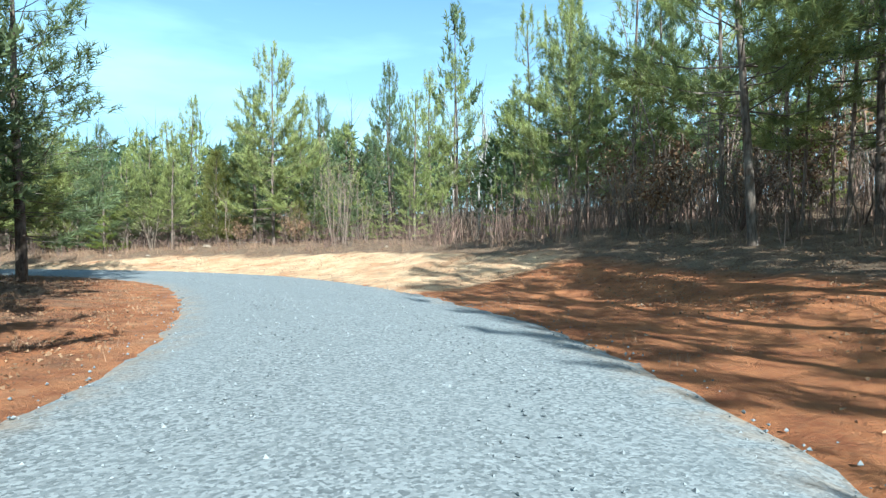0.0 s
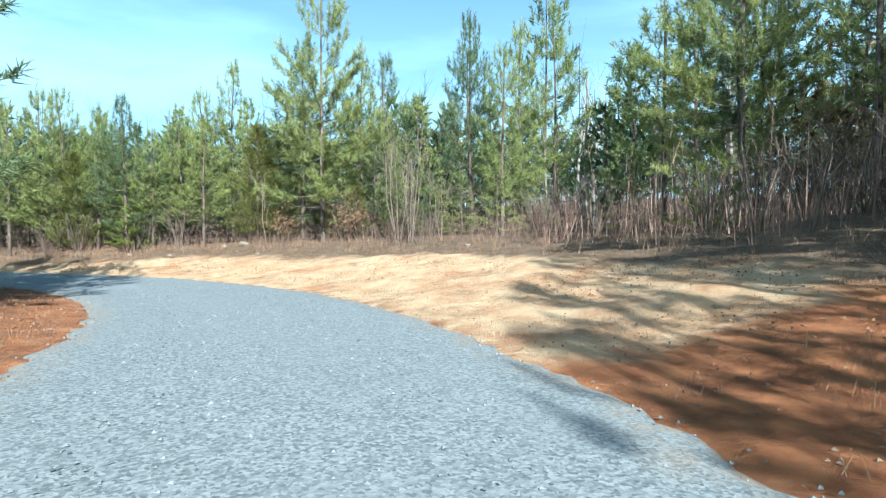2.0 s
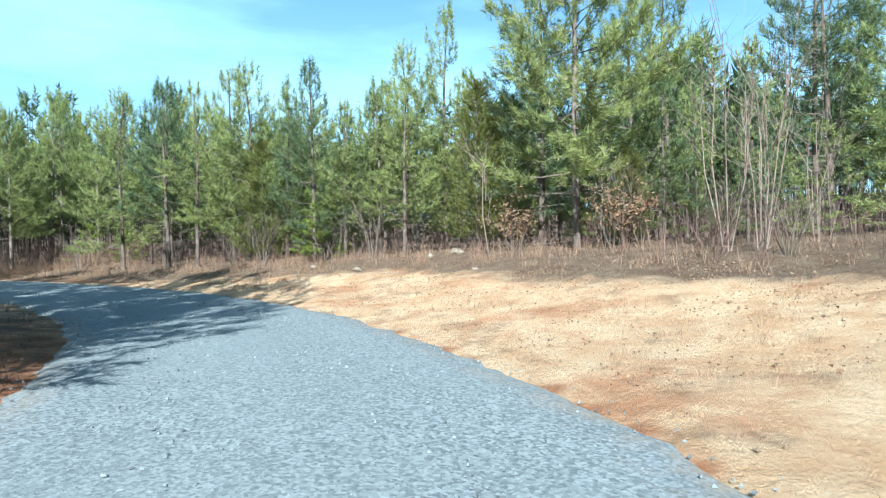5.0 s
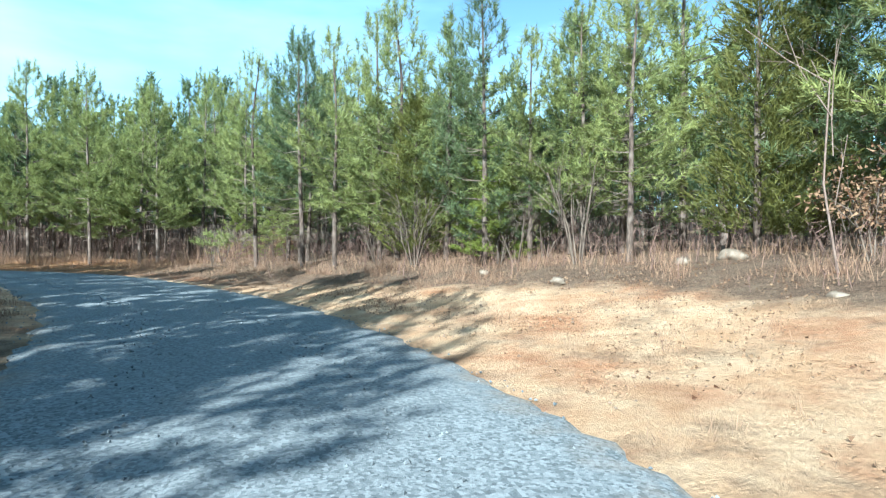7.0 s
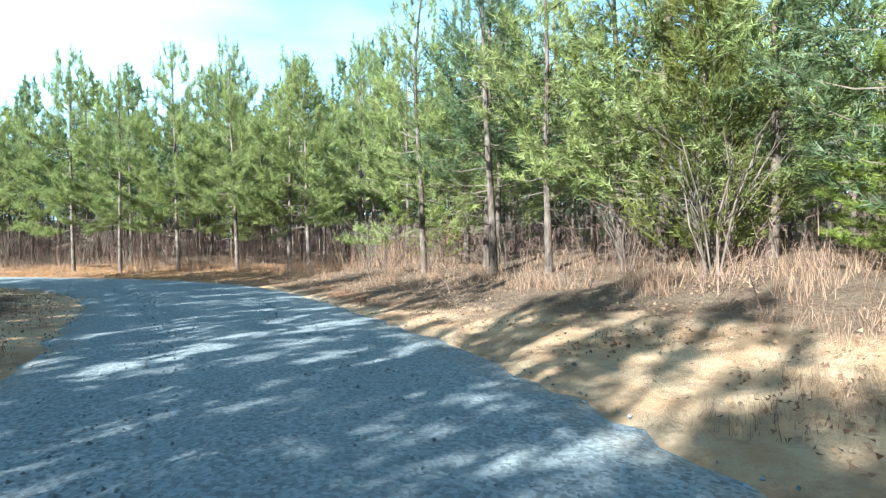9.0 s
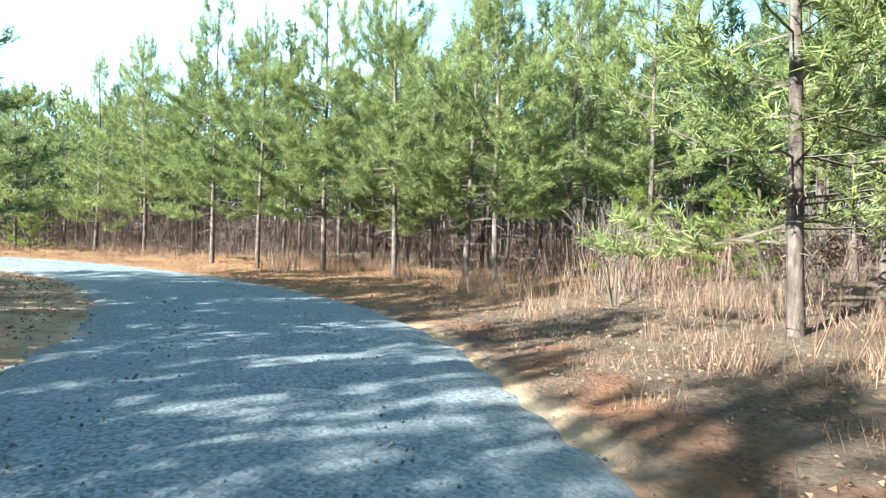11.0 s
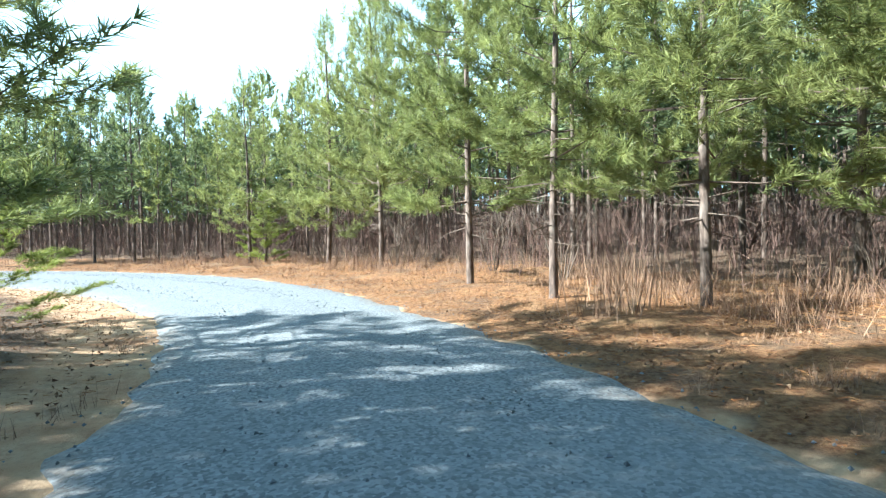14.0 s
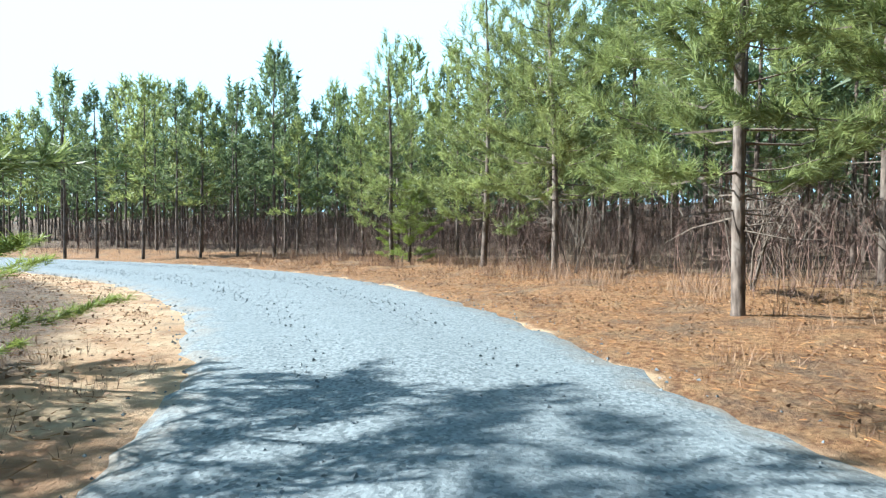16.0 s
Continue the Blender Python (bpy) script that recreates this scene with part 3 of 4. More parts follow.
stand_pine(-25.8, 41.6, 2.1, "young")
stand_pine(-21.6, 37.4, 3.3, "young")
stand_pine(7.7, 39.2, 13.5, "mid")
stand_pine(-17.3, 36.9, 6.6, "mid")
stand_pine(-14.3, 18.0, 10.2, "full", 0, 0, 0, 1.0)
stand_pine(8.1, 32.9, 11.6, "mid", 1)
stand_pine(9.2, 40.0, 12.9, "mid", 1)
stand_pine(10.2, 35.3, 11.5, "mid", 1)
# pines inside the bend, whose shadows cross the road
stand_pine(-18.9, -9.7, 10.0, "inner")
stand_pine(-12.5, -2.9, 10.6, "inner")
stand_pine(-7.6, 4.5, 12.1, "inner")
stand_pine(-23.5, 10.4, 10.4, "inner")
stand_pine(-18.6, 18.4, 11.3, "inner")
stand_pine(-15.4, 11.5, 10.2, "inner")
stand_pine(-14.9, 8.7, 10.8, "inner")
stand_pine(-23.6, 13.2, 12.2, "inner")
stand_pine(-26.0, 16.0, 11.1, "inner")
stand_pine(-20.2, 8.4, 12.3, "inner")
stand_pine(-17.5, -6.3, 12.2, "inner")
stand_pine(-20.6, 13.0, 10.5, "inner")
stand_pine(-35.3, 16.0, 11.0, "inner")
stand_pine(-36.7, 9.5, 10.1, "inner")
stand_pine(-16.1, -0.4, 12.2, "inner")
stand_pine(-7.5, -1.2, 10.2, "inner")
stand_pine(-10.7, 1.2, 11.2, "inner")
stand_pine(-19.1, 20.9, 11.3, "inner")
stand_pine(-18.9, 4.3, 11.7, "inner")
stand_pine(-27.2, 12.7, 11.8, "inner")
stand_pine(-19.9, -0.8, 10.9, "inner")
stand_pine(-31.2, 16.1, 10.6, "inner")
stand_pine(-12.6, 3.3, 12.1, "inner")
stand_pine(-12.4, -5.6, 10.7, "inner")
stand_pine(-13.4, 0.1, 10.3, "inner")
stand_pine(-25.5, 20.2, 10.4, "inner")
stand_pine(-9.7, -4.2, 11.9, "inner")
stand_pine(-12.5, 11.2, 11.3, "inner")
stand_pine(-13.3, -10.4, 12.3, "inner")
stand_pine(-19.6, 15.4, 11.0, "inner")
stand_pine(-14.6, 5.9, 11.8, "inner")
stand_pine(-9.5, -9.9, 10.8, "inner")
stand_pine(-16.9, 14.5, 11.7, "inner")
stand_pine(-30.9, 12.2, 12.4, "inner")
stand_pine(-23.7, 17.2, 12.1, "inner")
stand_pine(-17.4, -11.8, 10.8, "inner")
stand_pine(-32.5, 19.1, 11.6, "inner")
stand_pine(-12.2, -8.1, 10.7, "inner")
stand_pine(-13.1, 14.2, 11.5, "inner")
stand_pine(-28.9, 18.1, 11.2, "inner")
stand_pine(-37.9, 15.0, 11.7, "inner")
stand_pine(-35.1, 11.9, 12.4, "inner")
stand_pine(-12.5, 7.4, 12.3, "inner")
stand_pine(-18.2, -3.6, 10.1, "inner")
stand_pine(-15.8, -9.3, 10.9, "inner")
stand_pine(-9.6, 6.8, 11.0, "inner")
stand_pine(-29.1, 20.7, 10.5, "inner")
stand_pine(-22.3, 19.3, 12.4, "inner")
stand_pine(-17.1, 6.4, 11.9, "inner")
stand_pine(-37.1, 6.9, 12.3, "inner")
stand_pine(-18.8, 11.1, 11.1, "inner")
stand_pine(-7.5, -7.7, 11.2, "inner")
stand_pine(-15.1, -4.0, 12.5, "inner")
stand_pine(-19.9, -5.4, 10.1, "inner")
stand_pine(-28.6, 10.4, 11.6, "inner")
stand_pine(-10.2, -1.3, 12.2, "inner")
stand_pine(-10.5, 9.5, 12.2, "inner")
stand_pine(-15.9, 2.5, 12.2, "inner")
stand_pine(-28.6, 15.1, 11.7, "inner")
stand_pine(-37.7, 12.4, 11.3, "inner")
stand_pine(-18.4, 1.2, 12.0, "inner")
stand_pine(-10.2, 4.2, 12.1, "inner")
stand_pine(-8.1, 1.4, 11.4, "inner")
stand_pine(-9.9, -6.8, 12.2, "inner")
stand_pine(-14.8, -6.6, 10.1, "inner")
stand_pine(-39.2, 21.6, 8.5, "inner")
stand_pine(-38.0, 19.3, 11.5, "inner")
stand_pine(-35.8, 22.3, 12.0, "inner")
stand_pine(-33.8, 20.6, 11.0, "inner")
stand_pine(-36.0, 19.6, 12.0, "inner")
stand_pine(-43.4, 20.5, 8.2, "open", 0, 0, 0, 1.3)
# added small pine, standing in for a low bright branch of the pine before it
stand_pine(-45.9, 19.9, 2.6, "young", 1)
stand_pine(-5.0, 1.0, 10.5, "inner")
stand_pine(-6.3, -3.2, 11.0, "inner")
stand_pine(-15.6, 17.0, 12.5, "inner")
# pines beside the start of the drive
stand_pine(7.5, -3.5, 13.4, "mid")
stand_pine(10.5, 1.5, 13.1, "mid")
stand_pine(14.0, 5.5, 12.6, "mid")
stand_pine(17.0, 10.0, 13.3, "mid")
stand_pine(12.0, 6.5, 12.5, "mid")
stand_pine(9.0, 4.0, 13.0, "mid")
stand_pine(15.5, 0.5, 12.7, "mid")
stand_pine(22.0, 14.0, 13.4, "mid")
stand_pine(12.5, 11.0, 13.3, "mid")
stand_pine(9.6, 8.2, 12.8, "mid")
stand_pine(7.6, 5.6, 13.7, "mid")
stand_pine(11.4, 3.6, 14.3, "mid")
stand_pine(13.8, 8.6, 13.3, "mid")
stand_pine(6.8, 2.2, 13.1, "mid")
stand_pine(11.0, 13.2, 13.4, "mid")
stand_pine(10.8, 10.4, 12.8, "mid")
stand_pine(12.8, 15.6, 13.2, "mid")
# the wood behind
stand_pine(-72.1, -2.3, 10.1, "tall")
stand_pine(-63.4, 23.7, 11.2, "tall")
stand_pine(-61.1, 26.8, 12.0, "tall")
stand_pine(-69.8, -21.4, 10.0, "tall")
stand_pine(-68.7, -1.4, 9.7, "tall")
stand_pine(-76.9, -16.9, 10.8, "tall")
stand_pine(-74.6, -23.4, 11.5, "tall")
stand_pine(-72.8, -19.2, 10.7, "tall")
stand_pine(-72.4, -7.3, 11.3, "tall")
stand_pine(-79.3, -27.9, 9.8, "tall")
stand_pine(-69.8, 11.3, 10.0, "tall")
stand_pine(-66.8, 13.6, 9.6, "tall")
stand_pine(-72.6, -28.7, 11.3, "tall")
stand_pine(-76.1, -19.6, 10.1, "tall")
stand_pine(-76.0, -6.3, 9.8, "tall")
stand_pine(-79.0, 1.0, 11.8, "tall")
stand_pine(-64.5, 27.3, 11.8, "tall")
stand_pine(-68.7, 19.6, 10.3, "tall")
stand_pine(-79.9, -15.3, 11.9, "tall")
stand_pine(-69.8, -16.3, 12.2, "tall")
stand_pine(-73.9, -10.9, 11.9, "tall")
stand_pine(-75.8, 16.0, 11.9, "tall")
stand_pine(-74.9, 7.9, 10.5, "tall")
stand_pine(-78.9, -11.1, 10.5, "tall")
stand_pine(-69.1, -26.7, 11.7, "tall")
stand_pine(-73.0, 16.1, 9.8, "tall")
stand_pine(-67.2, 25.9, 12.5, "tall")
stand_pine(-66.6, 23.4, 12.3, "tall")
stand_pine(-70.5, -10.5, 11.5, "tall")
stand_pine(-70.0, 28.2, 11.1, "tall")
stand_pine(-74.7, -31.8, 10.6, "tall")
stand_pine(-78.2, -31.9, 10.2, "tall")
stand_pine(-76.1, 4.4, 8.1, "tall")
stand_pine(-69.0, 4.6, 10.7, "tall")
stand_pine(-78.2, 7.8, 9.7, "tall")
stand_pine(-76.8, -1.6, 12.2, "tall")
stand_pine(-72.3, 4.3, 8.8, "tall")
stand_pine(-75.1, -14.0, 11.0, "tall")
stand_pine(-70.6, 2.4, 11.6, "tall")
stand_pine(-77.3, 12.8, 10.4, "tall")
stand_pine(-60.1, 29.8, 11.6, "tall")
stand_pine(-69.5, 14.8, 10.0, "tall")
stand_pine(-57.2, 29.1, 11.4, "tall")
stand_pine(-73.9, -16.8, 10.8, "tall")
stand_pine(-73.2, 22.0, 11.5, "tall")
stand_pine(-73.6, 12.1, 10.5, "tall")
stand_pine(-70.6, 21.6, 10.8, "tall")
stand_pine(-78.0, -13.5, 10.4, "tall")
stand_pine(-72.0, -22.8, 10.7, "tall")
stand_pine(-59.5, 39.4, 10.7, "tall")
stand_pine(16.0, 33.0, 9.4, "tall")
stand_pine(-64.4, 32.9, 11.5, "tall")
stand_pine(-14.9, 45.6, 9.8, "tall")
stand_pine(5.1, 40.9, 9.7, "tall")
stand_pine(-58.2, 50.4, 11.1, "tall")
stand_pine(-68.9, 38.0, 12.4, "tall")
stand_pine(-25.7, 57.6, 9.9, "tall")
stand_pine(-85.6, 6.5, 11.6, "tall")
stand_pine(-81.2, 13.6, 11.3, "tall")
stand_pine(-80.3, 3.7, 10.3, "tall")
stand_pine(-81.0, -20.0, 11.9, "tall")
stand_pine(-30.2, 56.3, 9.7, "tall")
stand_pine(5.1, 46.5, 10.6, "tall")
stand_pine(-72.0, -13.4, 11.9, "tall")
stand_pine(-33.3, 46.3, 8.5, "tall")
stand_pine(-3.3, 51.2, 9.7, "tall")
stand_pine(-21.4, 50.0, 10.3, "tall")
stand_pine(21.6, 29.1, 10.0, "tall")
stand_pine(-68.9, -5.5, 10.5, "tall")
stand_pine(-84.8, -15.2, 12.7, "tall")
stand_pine(18.8, 40.1, 10.2, "tall")
stand_pine(11.4, 32.7, 9.7, "tall")
stand_pine(-8.2, 50.1, 9.9, "tall")
stand_pine(-10.1, 52.9, 9.9, "tall")
stand_pine(-48.4, 55.0, 11.8, "tall")
stand_pine(-52.5, 40.9, 12.4, "tall")
stand_pine(-32.8, 49.9, 9.9, "tall")
stand_pine(-79.1, -6.9, 12.3, "tall")
stand_pine(-61.1, 48.6, 11.6, "tall")
stand_pine(-14.0, 58.6, 10.1, "tall")
stand_pine(-80.0, 24.2, 11.9, "tall")
stand_pine(-31.5, 60.8, 9.6, "tall")
stand_pine(-12.8, 49.7, 9.5, "tall")
stand_pine(-57.8, 34.9, 12.3, "tall")
stand_pine(-66.3, 40.8, 10.6, "tall")
stand_pine(-35.6, 61.1, 9.6, "tall")
stand_pine(-82.1, -0.4, 12.3, "tall")
stand_pine(-45.1, 43.5, 11.4, "tall")
stand_pine(-68.2, 32.7, 11.3, "tall")
stand_pine(-30.0, 49.4, 9.1, "tall")
stand_pine(-48.6, 59.7, 12.7, "tall")
stand_pine(-49.7, 42.1, 12.3, "tall")
stand_pine(11.4, 45.8, 9.8, "tall")
stand_pine(-10.5, 57.5, 10.5, "tall")
stand_pine(-62.5, 42.7, 11.5, "tall")
stand_pine(-77.0, 29.0, 10.8, "tall")
stand_pine(-44.0, 47.1, 12.4, "tall")
stand_pine(-83.6, 16.2, 12.4, "tall")
stand_pine(-67.2, 29.1, 10.5, "tall")
stand_pine(-16.3, 48.2, 9.2, "tall")
stand_pine(-6.4, 53.7, 10.1, "tall")
stand_pine(-62.1, 34.8, 13.0, "tall")
stand_pine(-23.1, 44.4, 8.7, "tall")
stand_pine(-54.4, 38.9, 12.4, "tall")
stand_pine(-52.6, 57.7, 13.0, "tall")
stand_pine(-75.9, 22.4, 11.3, "tall")
stand_pine(-85.0, -3.6, 12.5, "tall")
stand_pine(-20.3, 57.1, 9.7, "tall")
stand_pine(-40.4, 58.1, 9.6, "tall")
stand_pine(-62.7, 40.1, 10.3, "tall")
stand_pine(-51.8, 36.8, 9.9, "tall")
stand_pine(-50.7, 47.4, 9.9, "tall")
stand_pine(-53.3, 50.3, 9.9, "tall")
stand_pine(-58.9, 31.9, 9.6, "tall")
stand_pine(-69.9, 36.0, 10.3, "tall")
stand_pine(-46.2, 52.4, 10.1, "tall")
stand_pine(-48.8, 45.7, 10.9, "tall")
stand_pine(-59.9, 46.9, 9.6, "tall")
stand_pine(-55.9, 48.9, 11.4, "tall")
stand_pine(-54.4, 33.2, 11.0, "tall")
stand_pine(-56.2, 40.6, 10.9, "tall")
stand_pine(-57.2, 44.9, 9.8, "tall")
stand_pine(-56.9, 37.3, 11.0, "tall")
stand_pine(-57.8, 42.7, 11.2, "tall")
stand_pine(-70.9, 38.0, 10.9, "tall")
stand_pine(-62.0, 32.0, 10.3, "tall")
stand_pine(-47.6, 48.6, 10.1, "tall")
stand_pine(-65.8, 38.5, 11.1, "tall")
stand_pine(-70.7, 33.8, 10.4, "tall")
stand_pine(-51.5, 43.8, 11.0, "tall")
stand_pine(-53.7, 45.4, 10.6, "tall")
stand_pine(-65.7, 30.5, 10.4, "tall")
stand_pine(-67.1, 34.7, 9.6, "tall")
stand_pine(-63.5, 29.8, 9.6, "tall")
stand_pine(-48.8, 36.9, 10.3, "tall")
stand_pine(-64.3, 36.4, 9.8, "tall")
stand_pine(-46.1, 45.8, 10.0, "tall")
stand_pine(-53.4, 47.8, 10.7, "tall")
stand_pine(-50.7, 49.6, 9.9, "tall")
# small pines under the edge of the wood
stand_pine(-6.0, 35.4, 4.3, "under")
stand_pine(-8.3, 37.4, 4.9, "under")
stand_pine(3.6, 34.9, 4.3, "under")
stand_pine(-19.4, 42.4, 3.6, "under")
stand_pine(-12.5, 40.3, 5.3, "under")
stand_pine(-2.2, 38.0, 4.1, "under")
stand_pine(-33.6, 43.0, 3.0, "under")
stand_pine(-21.6, 42.0, 5.5, "under")
stand_pine(-31.9, 41.0, 4.4, "under")
stand_pine(-7.5, 38.8, 5.0, "under")
stand_pine(-5.6, 38.2, 4.6, "under")
stand_pine(-12.1, 41.8, 4.4, "under")
stand_pine(-19.9, 44.4, 3.9, "under")
stand_pine(-14.7, 43.1, 5.0, "under")
stand_pine(-17.5, 44.1, 4.9, "under")
stand_pine(-10.3, 37.8, 4.2, "under")
stand_pine(-30.0, 42.6, 4.7, "under")
stand_pine(-31.1, 43.8, 5.0, "under")
stand_pine(-4.0, 38.6, 3.4, "under")
stand_pine(-6.2, 41.7, 3.1, "under")
stand_pine(-7.9, 40.6, 3.8, "under")
stand_pine(-34.3, 40.1, 5.5, "under")
stand_pine(-27.4, 44.6, 4.2, "under")
stand_pine(-11.9, 43.5, 5.1, "under")
stand_pine(-0.1, 39.0, 3.5, "under")

fill = random.Random(8)

# ---- far woods, brush and litter ----


def stuff(name, soup, mat, label, category):
    return tagged(new(name, soup.mesh(name, mat)), label, category, kind="stuff")


rs = np.random.RandomState(4)


def scatter(n, x0, x1, y0, y1):
    """Random places, with how far right of the road and how far along it they lie, and how far inside the bend."""
    x, y = rs.uniform(x0, x1, n), rs.uniform(y0, y1, n)
    d, s = beside(RIGHT, x, y)
    return x, y, d, s, -beside(LEFT, x, y)[0]


far_trunks, far_crowns = Soup(), Soup()
x, y, d, s, e = scatter(9000, -135, 70, -60, 110)
inside = (e > 17) & (e < 40)
open_side = (x > -4) & (d < 45) & (y < 62)
keep = ((d > 19) & (d < 62) & (e < 0) & ~((y < 8) & (x > 0)) & (~open_side | (rs.rand(len(x)) < 0.12))) | (inside & (rs.rand(len(x)) < 0.8))
count = 0
for px, py, pd in zip(x[keep], y[keep], d[keep]):
    if count >= 1500:
        break
    count += 1
    h, z = rs.uniform(7.5, 10.5) if px > -45 else rs.uniform(9, 12.5), ground_z(px, py)
    far_trunks.add(*tube([(np.array([px, py, z - 0.2]), 0.1), (np.array([px + rs.normal() * 0.2, py, z + h * 0.55]), 0.07), (np.array([px, py, z + h]), 0.015)], 4))
    n = 100
    u = rs.rand(n) ** 0.9
    r = 2.1 * (1 - u) * rs.uniform(0.3, 1.0, n) + 0.1
    an = rs.uniform(0, 6.28, n)
    p = np.stack([px + r * np.cos(an), py + r * np.sin(an), z + h * (0.2 + 0.78 * u)], 1)
    w = np.stack([np.cos(an) * 0.5, np.sin(an) * 0.5, rs.uniform(0, 0.9, n)], 1) + rs.normal(size=(n, 3)) * 0.35
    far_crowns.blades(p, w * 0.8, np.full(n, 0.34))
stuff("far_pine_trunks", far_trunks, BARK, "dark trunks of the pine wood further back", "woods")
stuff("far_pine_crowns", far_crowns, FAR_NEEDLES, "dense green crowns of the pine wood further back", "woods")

# bare hardwoods far behind the pines
bare = Soup()
x, y, d, s, e = scatter(5000, -190, 130, -90, 165)
keep = (d > 34) & (d < 95) & (e < 0) & ~((y < 4) & (x > 0))
for px, py in list(zip(x[keep], y[keep]))[:520]:
    h, z = rs.uniform(10, 17), ground_z(px, py)
    bare.add(*tube([(np.array([px, py, z - 0.2]), 0.11), (np.array([px + rs.normal() * 0.4, py + rs.normal() * 0.4, z + h]), 0.02)], 3))
    n = 34
    zz = z + h * rs.uniform(0.2, 1.0, n)
    an = rs.uniform(0, 6.28, n)
    ln = rs.uniform(0.6, 3.0, n)
    bare.blades(np.stack([np.full(n, px), np.full(n, py), zz], 1), np.stack([np.cos(an) * ln * 0.6, np.sin(an) * ln * 0.6, ln * 0.9], 1), np.full(n, 0.05))
x, y, d, s, e = scatter(60000, -160, 100, -70, 140)
keep = (d > 22) & (d < 80) & (e < 0) & ~((y < 4) & (x > 0))
x, y = x[keep][:8000], y[keep][:8000]
n = len(x)
h = 1.2 + 8.5 * rs.rand(n) ** 3
foot = np.stack([x, y, ground_height(x, y) - 0.1], 1)
stem = np.stack([rs.normal(size=n) * 0.1 * h, rs.normal(size=n) * 0.1 * h, h], 1)
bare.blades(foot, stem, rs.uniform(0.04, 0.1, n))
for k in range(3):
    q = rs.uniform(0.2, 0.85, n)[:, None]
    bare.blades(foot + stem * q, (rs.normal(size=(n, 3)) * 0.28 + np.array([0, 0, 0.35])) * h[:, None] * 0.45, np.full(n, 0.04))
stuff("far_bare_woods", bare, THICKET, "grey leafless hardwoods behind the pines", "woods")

# undergrowth: leafless briars and saplings
briar = Soup()
x, y, d, s, e = scatter(120000, -95, 34, -16, 75)
b0 = brush_edge(s)
prob = np.where(d < b0, 0.5 * ease(-2.6, 0, d - b0) * ease(84, 76, s), np.where(d < b0 + 4, 0.9, np.where(d < b0 + 18, 0.4 + 0.35 * ease(80, 92, s), 0.14))) * (d < 45) * (e < 0) * ~((y < 2) & (x > 0))
prob *= 0.6 + 0.4 * ease(50, 58, s)
prob *= 0.35 + 0.65 * ease(-0.25, 0.3, ripple(x, y, 2.8, 11.0))
keep = rs.rand(len(x)) < prob
x, y, d, b0, s = x[keep], y[keep], d[keep], b0[keep], s[keep]
n = min(len(x), 32000)
x, y, d, b0, s = x[:n], y[:n], d[:n], b0[:n], s[:n]
z = ground_height(x, y)
h = rs.uniform(0.35, 1.0, n) * (1 + 0.2 * ease(58, 48, s)) * (0.7 + 0.6 * ease(-1, 5, d - b0)) * rs.choice([1, 1, 1.3, 1.9], n) * (1 + 0.2 * ease(82, 90, s) * ease(2, 6, d - b0) - 0.2 * ease(82, 90, s) + (0.6 + 0.6 * ease(104, 110, s)) * ease(94, 102, s) * ease(0.5, 2.5, d - b0))
stem = np.stack([rs.normal(size=n) * 0.22 * h, rs.normal(size=n) * 0.22 * h, h], 1)
foot = np.stack([x, y, z - 0.03], 1)
briar.blades(foot, stem, rs.uniform(0.008, 0.02, n))
for k in range(5):
    q = rs.uniform(0.2, 0.9, n)[:, None]
    briar.blades(foot + stem * q, (rs.normal(size=(n, 3)) * 0.3 + np.array([0, 0, 0.25])) * h[:, None] * rs.uniform(0.3, 0.8, n)[:, None], np.full(n, 0.012))
stuff("undergrowth", briar, BRIAR, "tangle of leafless reddish-brown briars under the pines", "undergrowth")

# tall leafless saplings crowding the slope beside the start
slope = Soup()
x, y, d, s, e = scatter(60000, -4, 40, 8, 62)
b0 = brush_edge(s)
keep = (d > b0 - 0.5) & (d < b0 + 26) & (s < 55) & (rs.rand(len(x)) < 0.3 + 0.7 * ease(-0.2, 0.35, ripple(x, y, 3.4, 81.0)))
x, y, d, b0 = x[keep][:2700], y[keep][:2700], d[keep][:2700], b0[keep][:2700]
n = len(x)
h = rs.uniform(0.6, 1.5, n) + 3.6 * rs.rand(n) ** 4 * ease(0, 4, d - b0)
foot = np.stack([x, y, ground_height(x, y) - 0.05], 1)
stem = np.stack([rs.normal(size=n) * 0.12 * h, rs.normal(size=n) * 0.12 * h, h], 1)
slope.blades(foot, stem, 0.014 + 0.012 * h)
for k in range(7):
    q = rs.uniform(0.2, 0.95, n)[:, None]
    slope.blades(foot + stem * q, (rs.normal(size=(n, 3)) * 0.26 + np.array([0, 0, 0.3])) * (h * rs.uniform(0.25, 0.6, n))[:, None], np.full(n, 0.014))
stuff("slope_thicket", slope, SCRUB, "brown-grey leafless saplings and twigs crowding the wooded slope", "thicket")

# tall dry grass along the edge of the wood
grass = Soup()
x, y, d, s, e = scatter(300000, -72, 14, 6, 48)
b0 = brush_edge(s)
near = 0.55 * (1 - 0.3 * ease(80, 88, s)) * np.exp(-((d - b0 - 0.9) / 1.7) ** 2) * (0.1 + 0.9 * ease(-0.05, 0.35, ripple(x, y, 1.7, 23.0))) * (0.25 + 0.45 * ease(62, 72, s) + 0.3 * ease(84, 92, s))
verge = (0.3 + 0.5 * ease(64, 72, s) * ease(92, 84, s) + 0.2 * ease(66, 74, s)) * ease(0.15, 0.45, ripple(x, y, 0.8, 31.0)) * (((d > 0.2) & (d < b0)) | ((e > 0.2) & (e < 4)))
keep = rs.rand(len(x)) < np.where((d > 0) | (e > 0), near + verge, 0)
x, y, d, b0, s = x[keep][:23000], y[keep][:23000], d[keep][:23000], b0[keep][:23000], s[keep][:23000]
